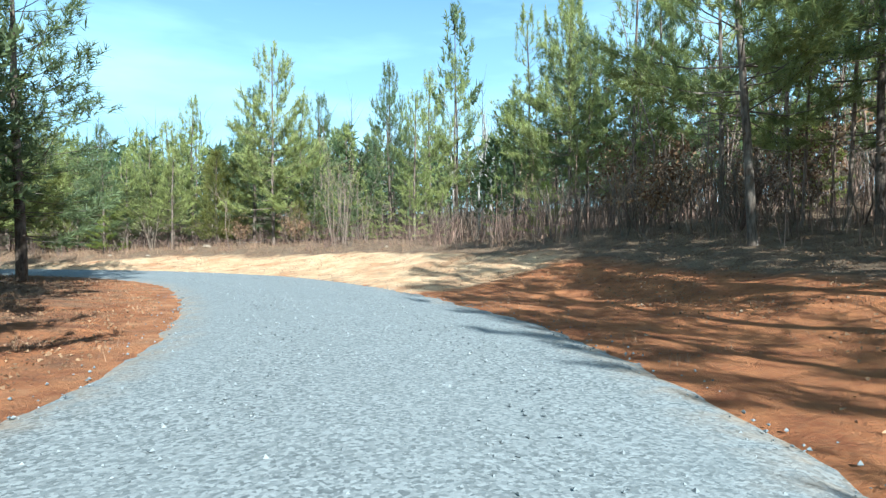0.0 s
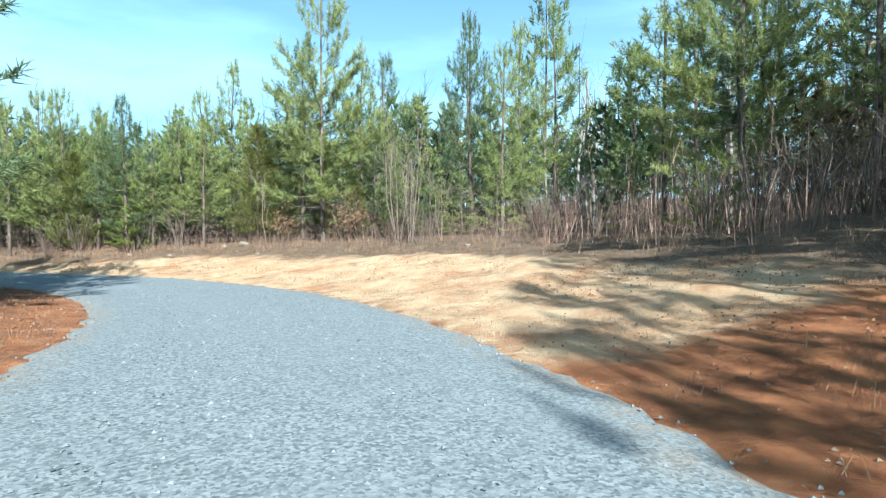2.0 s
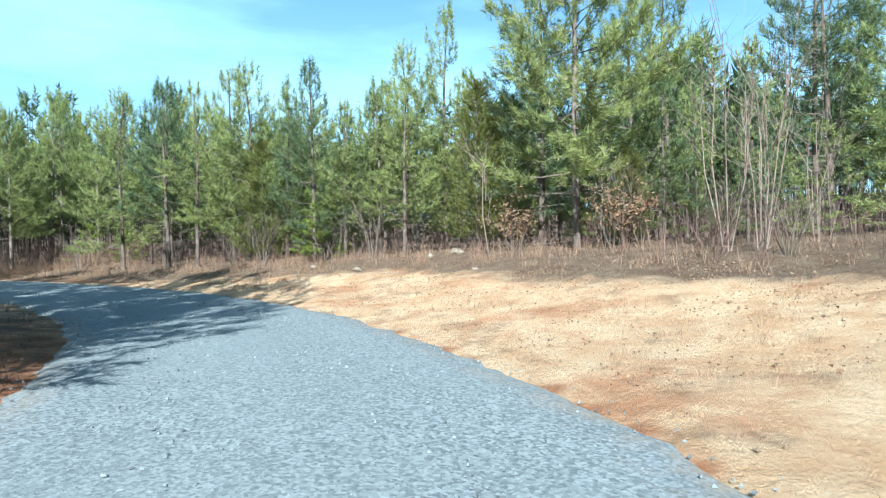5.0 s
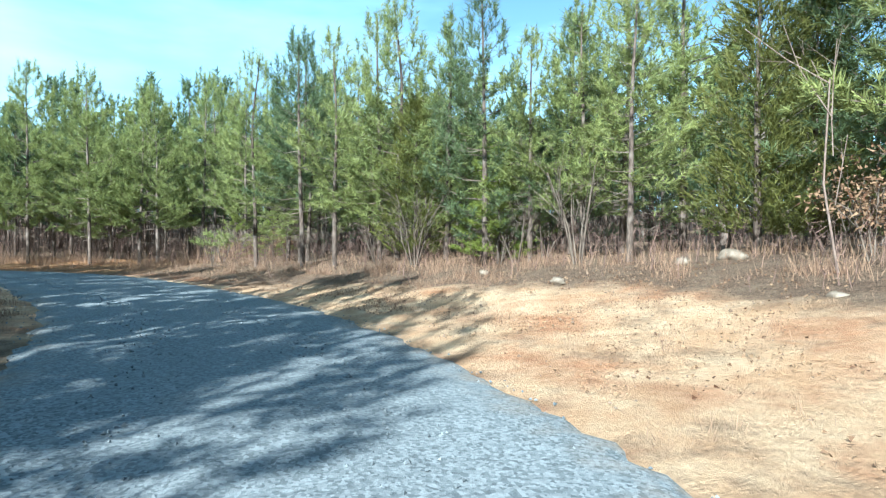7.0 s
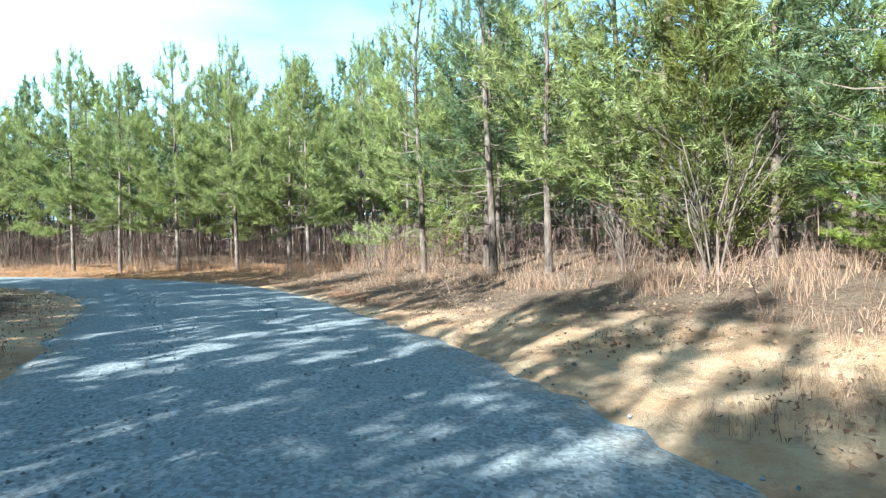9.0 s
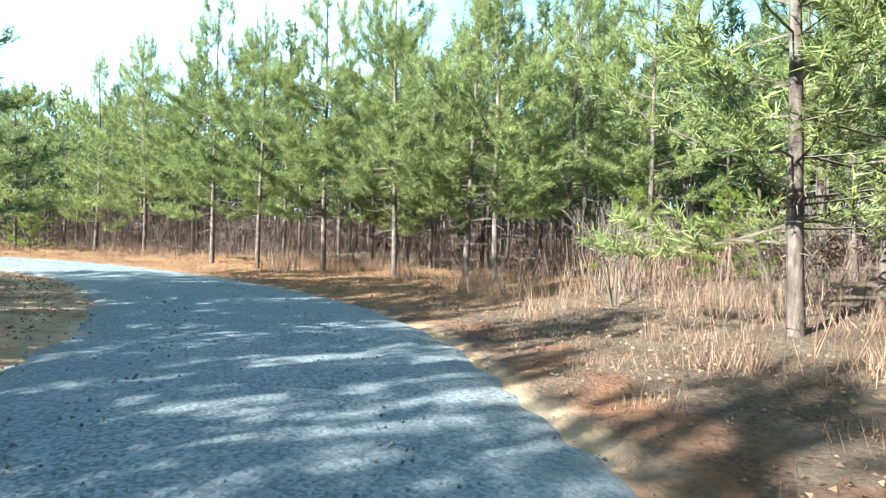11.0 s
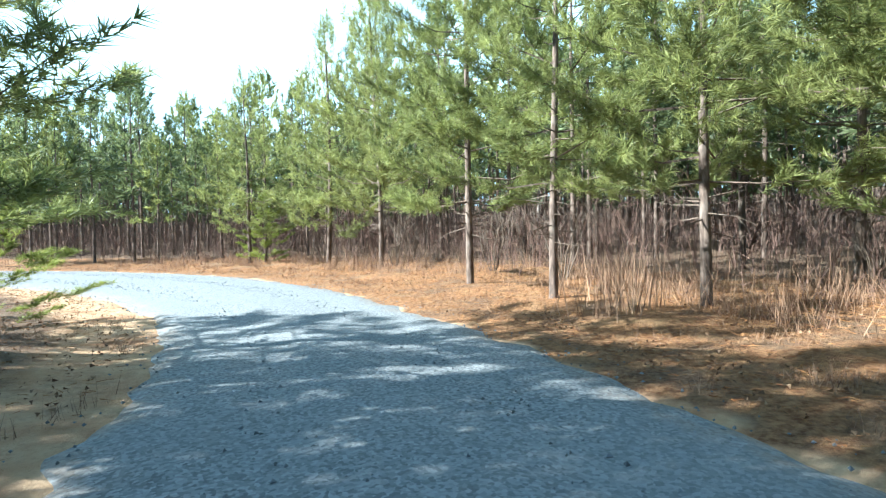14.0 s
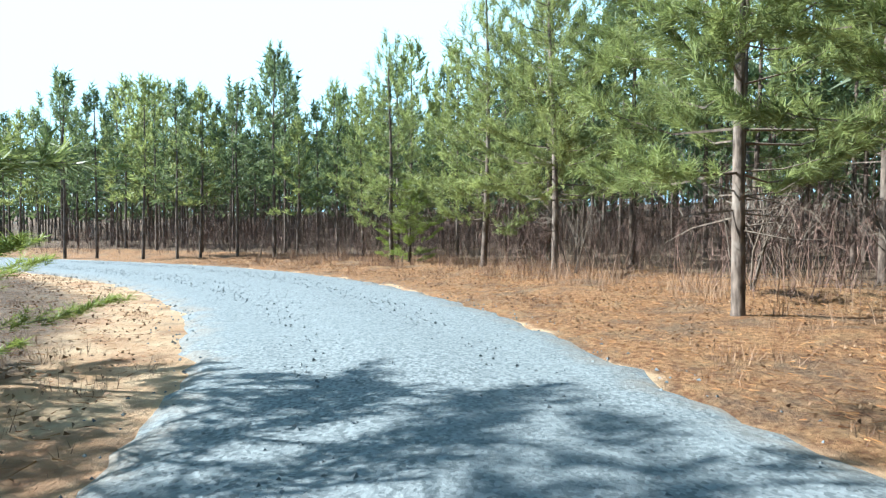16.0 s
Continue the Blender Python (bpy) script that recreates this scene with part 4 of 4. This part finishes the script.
z = ground_height(x, y)
n = len(x)
low = (d < b0 - 1.2)
h = np.where(low, rs.uniform(0.06, 0.26, n), rs.uniform(0.18, 0.62, n) * (1 + 0.8 * ease(84, 92, s) * rs.rand(n)))
for k in range(5):
    foot = np.stack([x + rs.normal(size=n) * 0.07, y + rs.normal(size=n) * 0.07, z - 0.02], 1)
    grass.blades(foot, np.stack([rs.normal(size=n) * 0.24 * h, rs.normal(size=n) * 0.24 * h, h * rs.uniform(0.5, 1.1, n)], 1), np.where(low, 0.007, 0.009))
for cx, cy, size, many in ((-38.8, 37.3, 0.9, 150), (-40.3, 39.0, 1.0, 190), (-40.1, 37.7, 0.8, 120), (-39.4, 39.4, 0.7, 110), (-47.8, 29.4, 0.4, 90)):
    # taller clumps of pale stalks
    x, y = cx + rs.normal(size=many) * size, cy + rs.normal(size=many) * size
    h = rs.uniform(0.5, 1.6, many)
    grass.blades(np.stack([x, y, ground_height(x, y) - 0.02], 1), np.stack([rs.normal(size=many) * 0.16 * h, rs.normal(size=many) * 0.16 * h, h], 1), rs.uniform(0.012, 0.022, many))
stuff("dry_grass", grass, STRAW, "tall straw-coloured dry grass at the wood's edge", "grass")


def flakes(x, y, lift, size, flat=0.25, long=1.0):
    """Small leaves or needles lying about."""
    n = len(x)
    z = ground_height(x, y) + lift
    an = rs.uniform(0, 6.28, n)
    way = np.stack([np.cos(an), np.sin(an), rs.normal(size=n) * flat], 1) * (size * rs.uniform(0.6, 1.3, n) * long)[:, None]
    return np.stack([x, y, z], 1), way, size * rs.uniform(0.7, 1.1, n)


leaves = Soup()
x, y, d, s, e = scatter(300000, -70, 24, 1, 46)
b0 = brush_edge(s)
prob = np.exp(-((d - b0 + 0.9) / 3.0) ** 2) * (0.25 + 0.75 * ease(-0.1, 0.35, ripple(x, y, 1.4, 41.0))) * (d > 0.4) + ((e > 0.4) & (e < 8)) * (0.45 + 0.4 * ease(60, 45, s)) + ((d > 2.2) & (d < 18)) * 0.45 * ease(54, 46, s) * ease(-0.2, 0.3, ripple(x, y, 1.2, 71.0)) + ((d > 0.4) & (d < b0)) * (0.45 * ease(64, 74, s) + 0.22 * ease(52, 44, s) + 0.5 * ease(49, 56, s)) * ease(-0.1, 0.4, ripple(x, y, 1.1, 61.0))
keep = rs.rand(len(x)) < prob
x, y = x[keep][:60000], y[keep][:60000]
p, w, c = flakes(x, y, rs.uniform(0.01, 0.035, len(x)), np.full(len(x), 0.042), 0.2)
leaves.blades(p, w, c)
stuff("leaf_litter", leaves, LEAF, "curled brown fallen leaves scattered on the ground", "leaf litter")

needles = Soup()
x, y, d, s, e = scatter(90000, -68, -34, 4, 40)
prob = ((d > 0.15) & (d < 8)) * ease(90, 97, s) + ((e > 0.2) & (e < 5)) * 0.5
keep = rs.rand(len(x)) < prob
x, y = x[keep][:24000], y[keep][:24000]
p, w, c = flakes(x, y, rs.uniform(0.015, 0.05, len(x)), np.full(len(x), 0.035), 0.15, 3.6)
needles.blades(p, w, c * 0.28)
stuff("needle_litter", needles, NEEDLE_LITTER, "orange fallen pine needles on the verge", "needle litter")

# loose crushed stone on the road, pebbles on the bank


def stones(x, y, z, size):
    n = len(x)
    v = np.array([(1, 0, 0), (-0.5, 0.87, 0), (-0.5, -0.87, 0), (0.1, 0.1, 0.8), (0, 0, -0.6)])
    f = [(0, 1, 3), (1, 2, 3), (2, 0, 3), (1, 0, 4), (2, 1, 4), (0, 2, 4)]
    an = rs.uniform(0, 6.28, n)
    c, s_ = np.cos(an)[:, None], np.sin(an)[:, None]
    w = v[None] * (1 + rs.normal(size=(n, 5, 3)) * 0.25)
    q = np.stack([w[..., 0] * c - w[..., 1] * s_, w[..., 0] * s_ + w[..., 1] * c, w[..., 2]], 2) * size[:, None, None]
    q += np.stack([x, y, z], 1)[:, None]
    soup = Soup()
    soup.v = list(q.reshape(-1, 3))
    soup.f = [tuple(i + 5 * k for i in face) for k in range(n) for face in f]
    return soup


x, y, d, s, e = scatter(90000, -64, 3, -1, 33)
keep = (d < 0.4) & (e < 0.4) & (rs.rand(len(x)) < np.where((d > 0) | (e > 0), 0.5, 1.0))
x, y, d, e = x[keep][:13000], y[keep][:13000], d[keep][:13000], e[keep][:13000]
u = np.minimum(-d, -e)
stuff("loose_gravel", stones(x, y, 0.02 + 0.035 * ease(0, 2.5, u), rs.uniform(0.009, 0.024, len(x))), STONE, "loose blue-grey crushed stones lying on the road", "gravel")
x, y, d, s, e = scatter(24000, -34, 14, 8, 46)
keep = (d > 0.3) & (d < 9.5) & (rs.rand(len(x)) < 0.35 + 0.65 * ease(0, 0.4, ripple(x, y, 2.0, 51.0)))
x, y = x[keep][:3000], y[keep][:3000]
stuff("pebbles", stones(x, y, ground_height(x, y) + 0.01, rs.uniform(0.008, 0.022, len(x)) * rs.choice([1, 1, 1.6], len(x))), PEBBLE, "pale quartz pebbles on the sandy bank", "pebbles")

# ---- shrubs, bare trees and rocks ----


def bare_plant(name, seed, height, stems, splay, mat, leaves=0, thick=0.02):
    """A leafless shrub or tree with forking stems; with leaves, it keeps some brown ones."""
    rnd = np.random.RandomState(seed)
    wood, leaf = Soup(), Soup()
    tips = []

    def grow(p, d, ln, r, level):
        mid = p + d * ln * 0.5 + rnd.normal(size=3) * ln * 0.035
        end = p + d * ln + rnd.normal(size=3) * ln * 0.05
        if level < 2:
            wood.add(*tube([(p, r), (mid, r * 0.8), (end, r * 0.55)], 5 if level == 0 else 3))
        else:
            wood.blades(np.array([p]), np.array([end - p]), np.array([max(0.008, r * 1.6)]))
        tips.append(end)
        if level >= 3:
            return
        for k in range(rnd.randint(2, 4) + (2 if level == 0 else 0)):
            q = rnd.uniform(0.35, 1.0)
            nd = unit(d + rnd.normal(size=3) * 0.42 + np.array([0, 0, 0.12]))
            grow(p + (end - p) * q, nd, ln * rnd.uniform(0.35, 0.62), r * 0.5, level + 1)

    for k in range(stems):
        an = rnd.uniform(0, 6.28)
        grow(np.array([math.cos(an), math.sin(an), -0.4]) * 0.08 * (stems > 1), unit(np.array([math.cos(an) * splay, math.sin(an) * splay, 1.0])), height * rnd.uniform(0.5, 0.75), thick * rnd.uniform(0.7, 1.1), 0)
    root = new(name)
    tagged(part("brushwood" if stems > 1 else "trunk", wood.mesh("brushwood", mat, True), root), kind="stuff")
    if leaves:
        p = np.array(tips)[rnd.randint(0, len(tips), leaves)] + rnd.normal(size=(leaves, 3)) * 0.12
        leaf.blades(p, rnd.normal(size=(leaves, 3)) * 0.07, np.full(leaves, 0.06))
        tagged(part("leaves", leaf.mesh("leaves", LEAF), root, "dry brown clinging leaves"), kind="stuff")
    return root


SHRUBS = [bare_plant("bare_shrub", 61, 2.2, 6, 0.35, TWIG), bare_plant("bare_shrub", 62, 1.8, 8, 0.5, BRIAR, thick=0.014), bare_plant("bare_shrub", 63, 2.6, 5, 0.25, TWIG)]
BIRCHY = [bare_plant("bare_sapling", 64, 6.0, 5, 0.1, SAPLING, thick=0.017), bare_plant("bare_sapling", 65, 5.2, 5, 0.13, SAPLING, thick=0.015)]
OAKS = [bare_plant("brown_leaf_shrub", 66, 1.9, 4, 0.4, TWIG, 420), bare_plant("brown_leaf_shrub", 67, 2.3, 3, 0.3, TWIG, 520)]
POLES = [bare_plant("bare_tree", 73, 9.0, 1, 0.05, SAPLING, thick=0.05), bare_plant("bare_tree", 74, 11.0, 1, 0.06, SAPLING, thick=0.06), bare_plant("bare_tree", 75, 7.5, 1, 0.1, SAPLING, thick=0.04)]
TALLS = [bare_plant("bare_tree", 68, 13.0, 1, 0.04, PALE_BARK, thick=0.13), bare_plant("bare_tree", 69, 15.0, 1, 0.05, PALE_BARK, thick=0.12)]


def cedar(seed, height):
    """A bushy red cedar with upright sprays of foliage, 4 m at size 1."""
    rnd = np.random.RandomState(seed)
    stem, spray = Soup(), Soup()
    stem.add(*tube([(np.array([0, 0, -0.2]), 0.06), (np.array([0.03, 0.02, height * 0.5]), 0.04), (np.array([0, 0, height * 0.97]), 0.008)], 6))
    n = 1100
    u = rnd.rand(n)
    r = (0.12 + 0.8 * np.minimum(1, 3.0 * (1 - u)) * (1 - 0.5 * u)) * rnd.uniform(0.3, 1.0, n) * (1 + 0.35 * np.sin(u * 19 + rnd.uniform(0, 6)))
    an = rnd.uniform(0, 6.28, n)
    p = np.stack([r * np.cos(an), r * np.sin(an), height * (0.06 + 0.9 * u)], 1)
    way = np.stack([np.cos(an) * 0.7, np.sin(an) * 0.7, np.full(n, 0.55)], 1)
    k = 15
    P, W = np.repeat(p, k, 0), np.repeat(way, k, 0) + rnd.normal(size=(n * k, 3)) * 0.5
    P = P + np.repeat(way, k, 0) * rnd.uniform(-0.08, 0.22, (n * k, 1))
    spray.blades(P, W * 0.1, np.full(n * k, 0.017))
    limb_p = np.stack([np.zeros(60), np.zeros(60), height * np.linspace(0.08, 0.9, 60)], 1)
    la = rnd.uniform(0, 6.28, 60)
    stem.blades(limb_p, np.stack([np.cos(la) * 0.7, np.sin(la) * 0.7, np.full(60, 0.5)], 1), np.full(60, 0.02))
    root = new("cedar_tree")
    part("trunk", stem.mesh("trunk", BARK, True), root)
    tagged(part("foliage", spray.mesh("foliage", CEDAR), root, "yellow-green scaly foliage"), kind="stuff")
    return root


CEDARS = [cedar(71, 4.0), cedar(72, 3.6)]


def stand(kinds, x, y, size, label, category, group):
    m = Matrix.Translation((x, y, ground_z(x, y))) @ pose(0, 0, 0, 0, 0, pick.uniform(0, 360)) @ Matrix.Diagonal((size, size, size, 1))
    return put(kinds[pick.randrange(len(kinds))], m, label, category, group)


count = 0
for _ in range(3000):
    x, y = fill.uniform(-66, 16), fill.uniform(10, 48)
    d, s = (float(q[0]) for q in beside(RIGHT, x, y))
    b = float(brush_edge(s))
    if b + 0.3 < d < b + 6 and -float(beside(LEFT, x, y)[0][0]) < 0 and count < 75:
        count += 1
        stand(SHRUBS, x, y, fill.uniform(0.6, 1.25), "leafless twiggy shrub at the edge of the pines", "shrub", "bare shrubs")
count = 0
for _ in range(3000):
    x, y = fill.uniform(2, 26), fill.uniform(14, 44)
    d, s = (float(q[0]) for q in beside(RIGHT, x, y))
    if s < 52 and float(brush_edge(s)) + 0.5 < d < 20 and count < 60:
        count += 1
        stand(OAKS if count % 5 == 0 else SHRUBS, x, y, fill.uniform(0.7, 1.5), "small shrub still holding dry brown leaves" if count % 5 == 0 else "leafless twiggy shrub on the wooded slope", "shrub", "brown-leaved shrubs" if count % 5 == 0 else "bare shrubs")
count = 0
for _ in range(4000):
    x, y = fill.uniform(-6, 30), fill.uniform(16, 56)
    d, s = (float(q[0]) for q in beside(RIGHT, x, y))
    if s < 52 and float(brush_edge(s)) + 2.2 < d < 34 and count < 70:
        count += 1
        stand(POLES, x, y, fill.uniform(0.7, 1.15), "slim leafless hardwood in the open wood", "tree", "slim bare trees")
stand(BIRCHY, -5.7, 33.0, 1.15, "pale leafless sapling clump with thin upright stems", "sapling", "bare saplings")
stand(BIRCHY, -4.6, 34.6, 0.7, "pale leafless sapling clump with thin upright stems", "sapling", "bare saplings")
stand(BIRCHY, -6.4, 33.9, 1.05, "pale leafless sapling clump with thin upright stems", "sapling", "bare saplings")
stand(TALLS, 3.7, 51.7, 1.25, "tall leafless hardwood with pale grey trunk", "tree", "bare hardwoods")
stand(TALLS, 4.4, 52.6, 1.2, "tall leafless hardwood with pale grey trunk", "tree", "bare hardwoods")
stand(TALLS, 3.4, 53.8, 1.2, "tall leafless hardwood with pale grey trunk", "tree", "bare hardwoods")
stand(TALLS, 1.1, 54.2, 1.0, "tall leafless hardwood with pale grey trunk", "tree", "bare hardwoods")
stand(TALLS, 10.9, 43.7, 1.0, "tall leafless hardwood with pale grey trunk", "tree", "bare hardwoods")
stand(TALLS, 16.8, 38.5, 1.0, "tall leafless hardwood with pale grey trunk", "tree", "bare hardwoods")
stand(TALLS, -74.6, 27.7, 1.0, "tall leafless hardwood with pale grey trunk", "tree", "bare hardwoods")
stand(OAKS, 11.0, 30.5, 2.8, "young hardwood still holding dark red-brown leaves", "tree", "brown-leaved shrubs")
stand(OAKS, 13.6, 26.2, 2.4, "young hardwood still holding dark red-brown leaves", "tree", "brown-leaved shrubs")
stand(OAKS, -12.6, 35.8, 0.8, "small shrub still holding dry brown leaves", "shrub", "brown-leaved shrubs")
stand(OAKS, -8.7, 36.0, 0.9, "small shrub still holding dry brown leaves", "shrub", "brown-leaved shrubs")
stand(OAKS, -13.1, 37.5, 0.8, "small shrub still holding dry brown leaves", "shrub", "brown-leaved shrubs")
stand(OAKS, -9.4, 35.6, 0.9, "small shrub still holding dry brown leaves", "shrub", "brown-leaved shrubs")
stand(OAKS, 11.3, 27.8, 1.6, "small shrub still holding dry brown leaves", "shrub", "brown-leaved shrubs")
stand(OAKS, 11.0, 29.0, 1.5, "small shrub still holding dry brown leaves", "shrub", "brown-leaved shrubs")
stand(OAKS, 11.9, 26.4, 1.4, "small shrub still holding dry brown leaves", "shrub", "brown-leaved shrubs")
stand(OAKS, -35.0, 38.4, 0.7, "small shrub still holding dry brown leaves", "shrub", "brown-leaved shrubs")
stand(OAKS, -39.8, 40.9, 0.8, "small shrub still holding dry brown leaves", "shrub", "brown-leaved shrubs")
stand(CEDARS, -14.1, 39.2, 1.45, "bushy yellow-green red cedar reaching the ground", "cedar tree", "cedars")
stand(CEDARS, -15.1, 38.6, 1.6, "bushy yellow-green red cedar reaching the ground", "cedar tree", "cedars")
stand(CEDARS, -24.7, 37.0, 1.35, "bushy yellow-green red cedar reaching the ground", "cedar tree", "cedars")
stand(CEDARS, -9.2, 37.0, 0.75, "bushy yellow-green red cedar reaching the ground", "cedar tree", "cedars")
stand(OAKS, 12.4, 20.6, 1.7, "small shrub still holding dry brown leaves", "shrub", "brown-leaved shrubs")
stand(OAKS, 13.4, 21.1, 1.9, "small shrub still holding dry brown leaves", "shrub", "brown-leaved shrubs")
stand(OAKS, 9.1, 28.3, 1.9, "small shrub still holding dry brown leaves", "shrub", "brown-leaved shrubs")
stand(OAKS, 9.1, 30.5, 1.6, "small shrub still holding dry brown leaves", "shrub", "brown-leaved shrubs")
stand(POLES, -12.9, 34.8, 0.5, "slim leafless hardwood in the open wood", "tree", "slim bare trees")
stand(POLES, -26.1, 39.1, 0.45, "slim leafless hardwood in the open wood", "tree", "slim bare trees")


def rock(seed, size):
    rnd = random.Random(seed)
    bm = bmesh.new()
    bmesh.ops.create_icosphere(bm, subdivisions=3, radius=1.0)
    off = Vector((rnd.uniform(0, 9), rnd.uniform(0, 9), rnd.uniform(0, 9)))
    for v in bm.verts:
        k = 1 + 0.38 * noise.noise(v.co * 1.3 + off) + 0.14 * noise.noise(v.co * 4 + off)
        v.co = Vector((v.co.x * size[0], v.co.y * size[1], v.co.z * size[2])) * k
    me = bpy.data.meshes.new("rock")
    bm.to_mesh(me)
    bm.free()
    me.materials.append(ROCK)
    me.shade_smooth()
    return me


ROCK, nt, bsdf = material("pale_rock")
g_ = noisy(nt, 7.0, 6.0)
nt.links.new(mixed(nt, ramp(nt, g_, 0.35, 0.65), (0.115, 0.088, 0.062), (0.23, 0.19, 0.145)), bsdf.inputs["Base Color"])
bsdf.inputs["Roughness"].default_value = 0.9
bumped(nt, bsdf, noisy(nt, 18.0, 6.0), 0.03)
for k, (x, y, a, b, c) in enumerate(((-15.0, 36.7, 0.25, 0.2, 0.15), (-17.6, 34.4, 0.16, 0.12, 0.09), (-12.6, 33.2, 0.13, 0.1, 0.07), (-15.8, 36.2, 0.15, 0.12, 0.1), (-3.0, 30.5, 0.12, 0.1, 0.07), (-20.5, 35.5, 0.14, 0.1, 0.08))):
    ob = new("rock", rock(k, (a, b, c)))
    ob.location = (x, y, ground_z(x, y) + c * 0.35)
    tagged(ob, "pale weathered rock half sunk in the sandy bank", "rock", "rocks on the bank")


def fallen_branch(x, y, turn, length, seed):
    """A dead limb lying on the ground, with the stubs of its side twigs."""
    rnd = np.random.RandomState(seed)
    wood = Soup()
    line = [np.array([length * q, rnd.normal() * 0.06 * length * q, 0.05 + 0.22 * q * length * 0.3 + rnd.uniform(0, 0.03)]) for q in np.linspace(0, 1, 6)]
    wood.add(*tube([(p, 0.028 * (1 - 0.8 * k / 5)) for k, p in enumerate(line)], 6))
    for k in range(5):
        p = line[1 + k % 4]
        tip = p + np.array([rnd.uniform(0.1, 0.4), rnd.choice([-1, 1]) * rnd.uniform(0.15, 0.45), rnd.uniform(0.0, 0.3)]) * length * 0.5
        wood.add(*tube([(p, 0.011), ((p + tip) / 2 + np.array([0, 0, 0.03]), 0.008), (tip, 0.003)], 4))
    ob = new("fallen_branch", wood.mesh("fallen_branch", PALE_BARK, True))
    ob.matrix_basis = pose(x, y, ground_z(x, y), 0, 0, turn)
    return tagged(ob, "weathered grey dead branch lying on the leaf litter", "branch", "fallen branches")


for k, (x, y, turn, length) in enumerate(((-13.2, 38.2, 20, 1.9),)):
    fallen_branch(x, y, turn, length, 90 + k)

# prototypes that were never set down
for kinds in (*KINDS.values(), SHRUBS, BIRCHY, OAKS, TALLS, POLES, CEDARS):
    for thing in kinds:
        if thing.name not in used:
            for ob in (*thing.children_recursive, thing):
                bpy.data.objects.remove(ob)
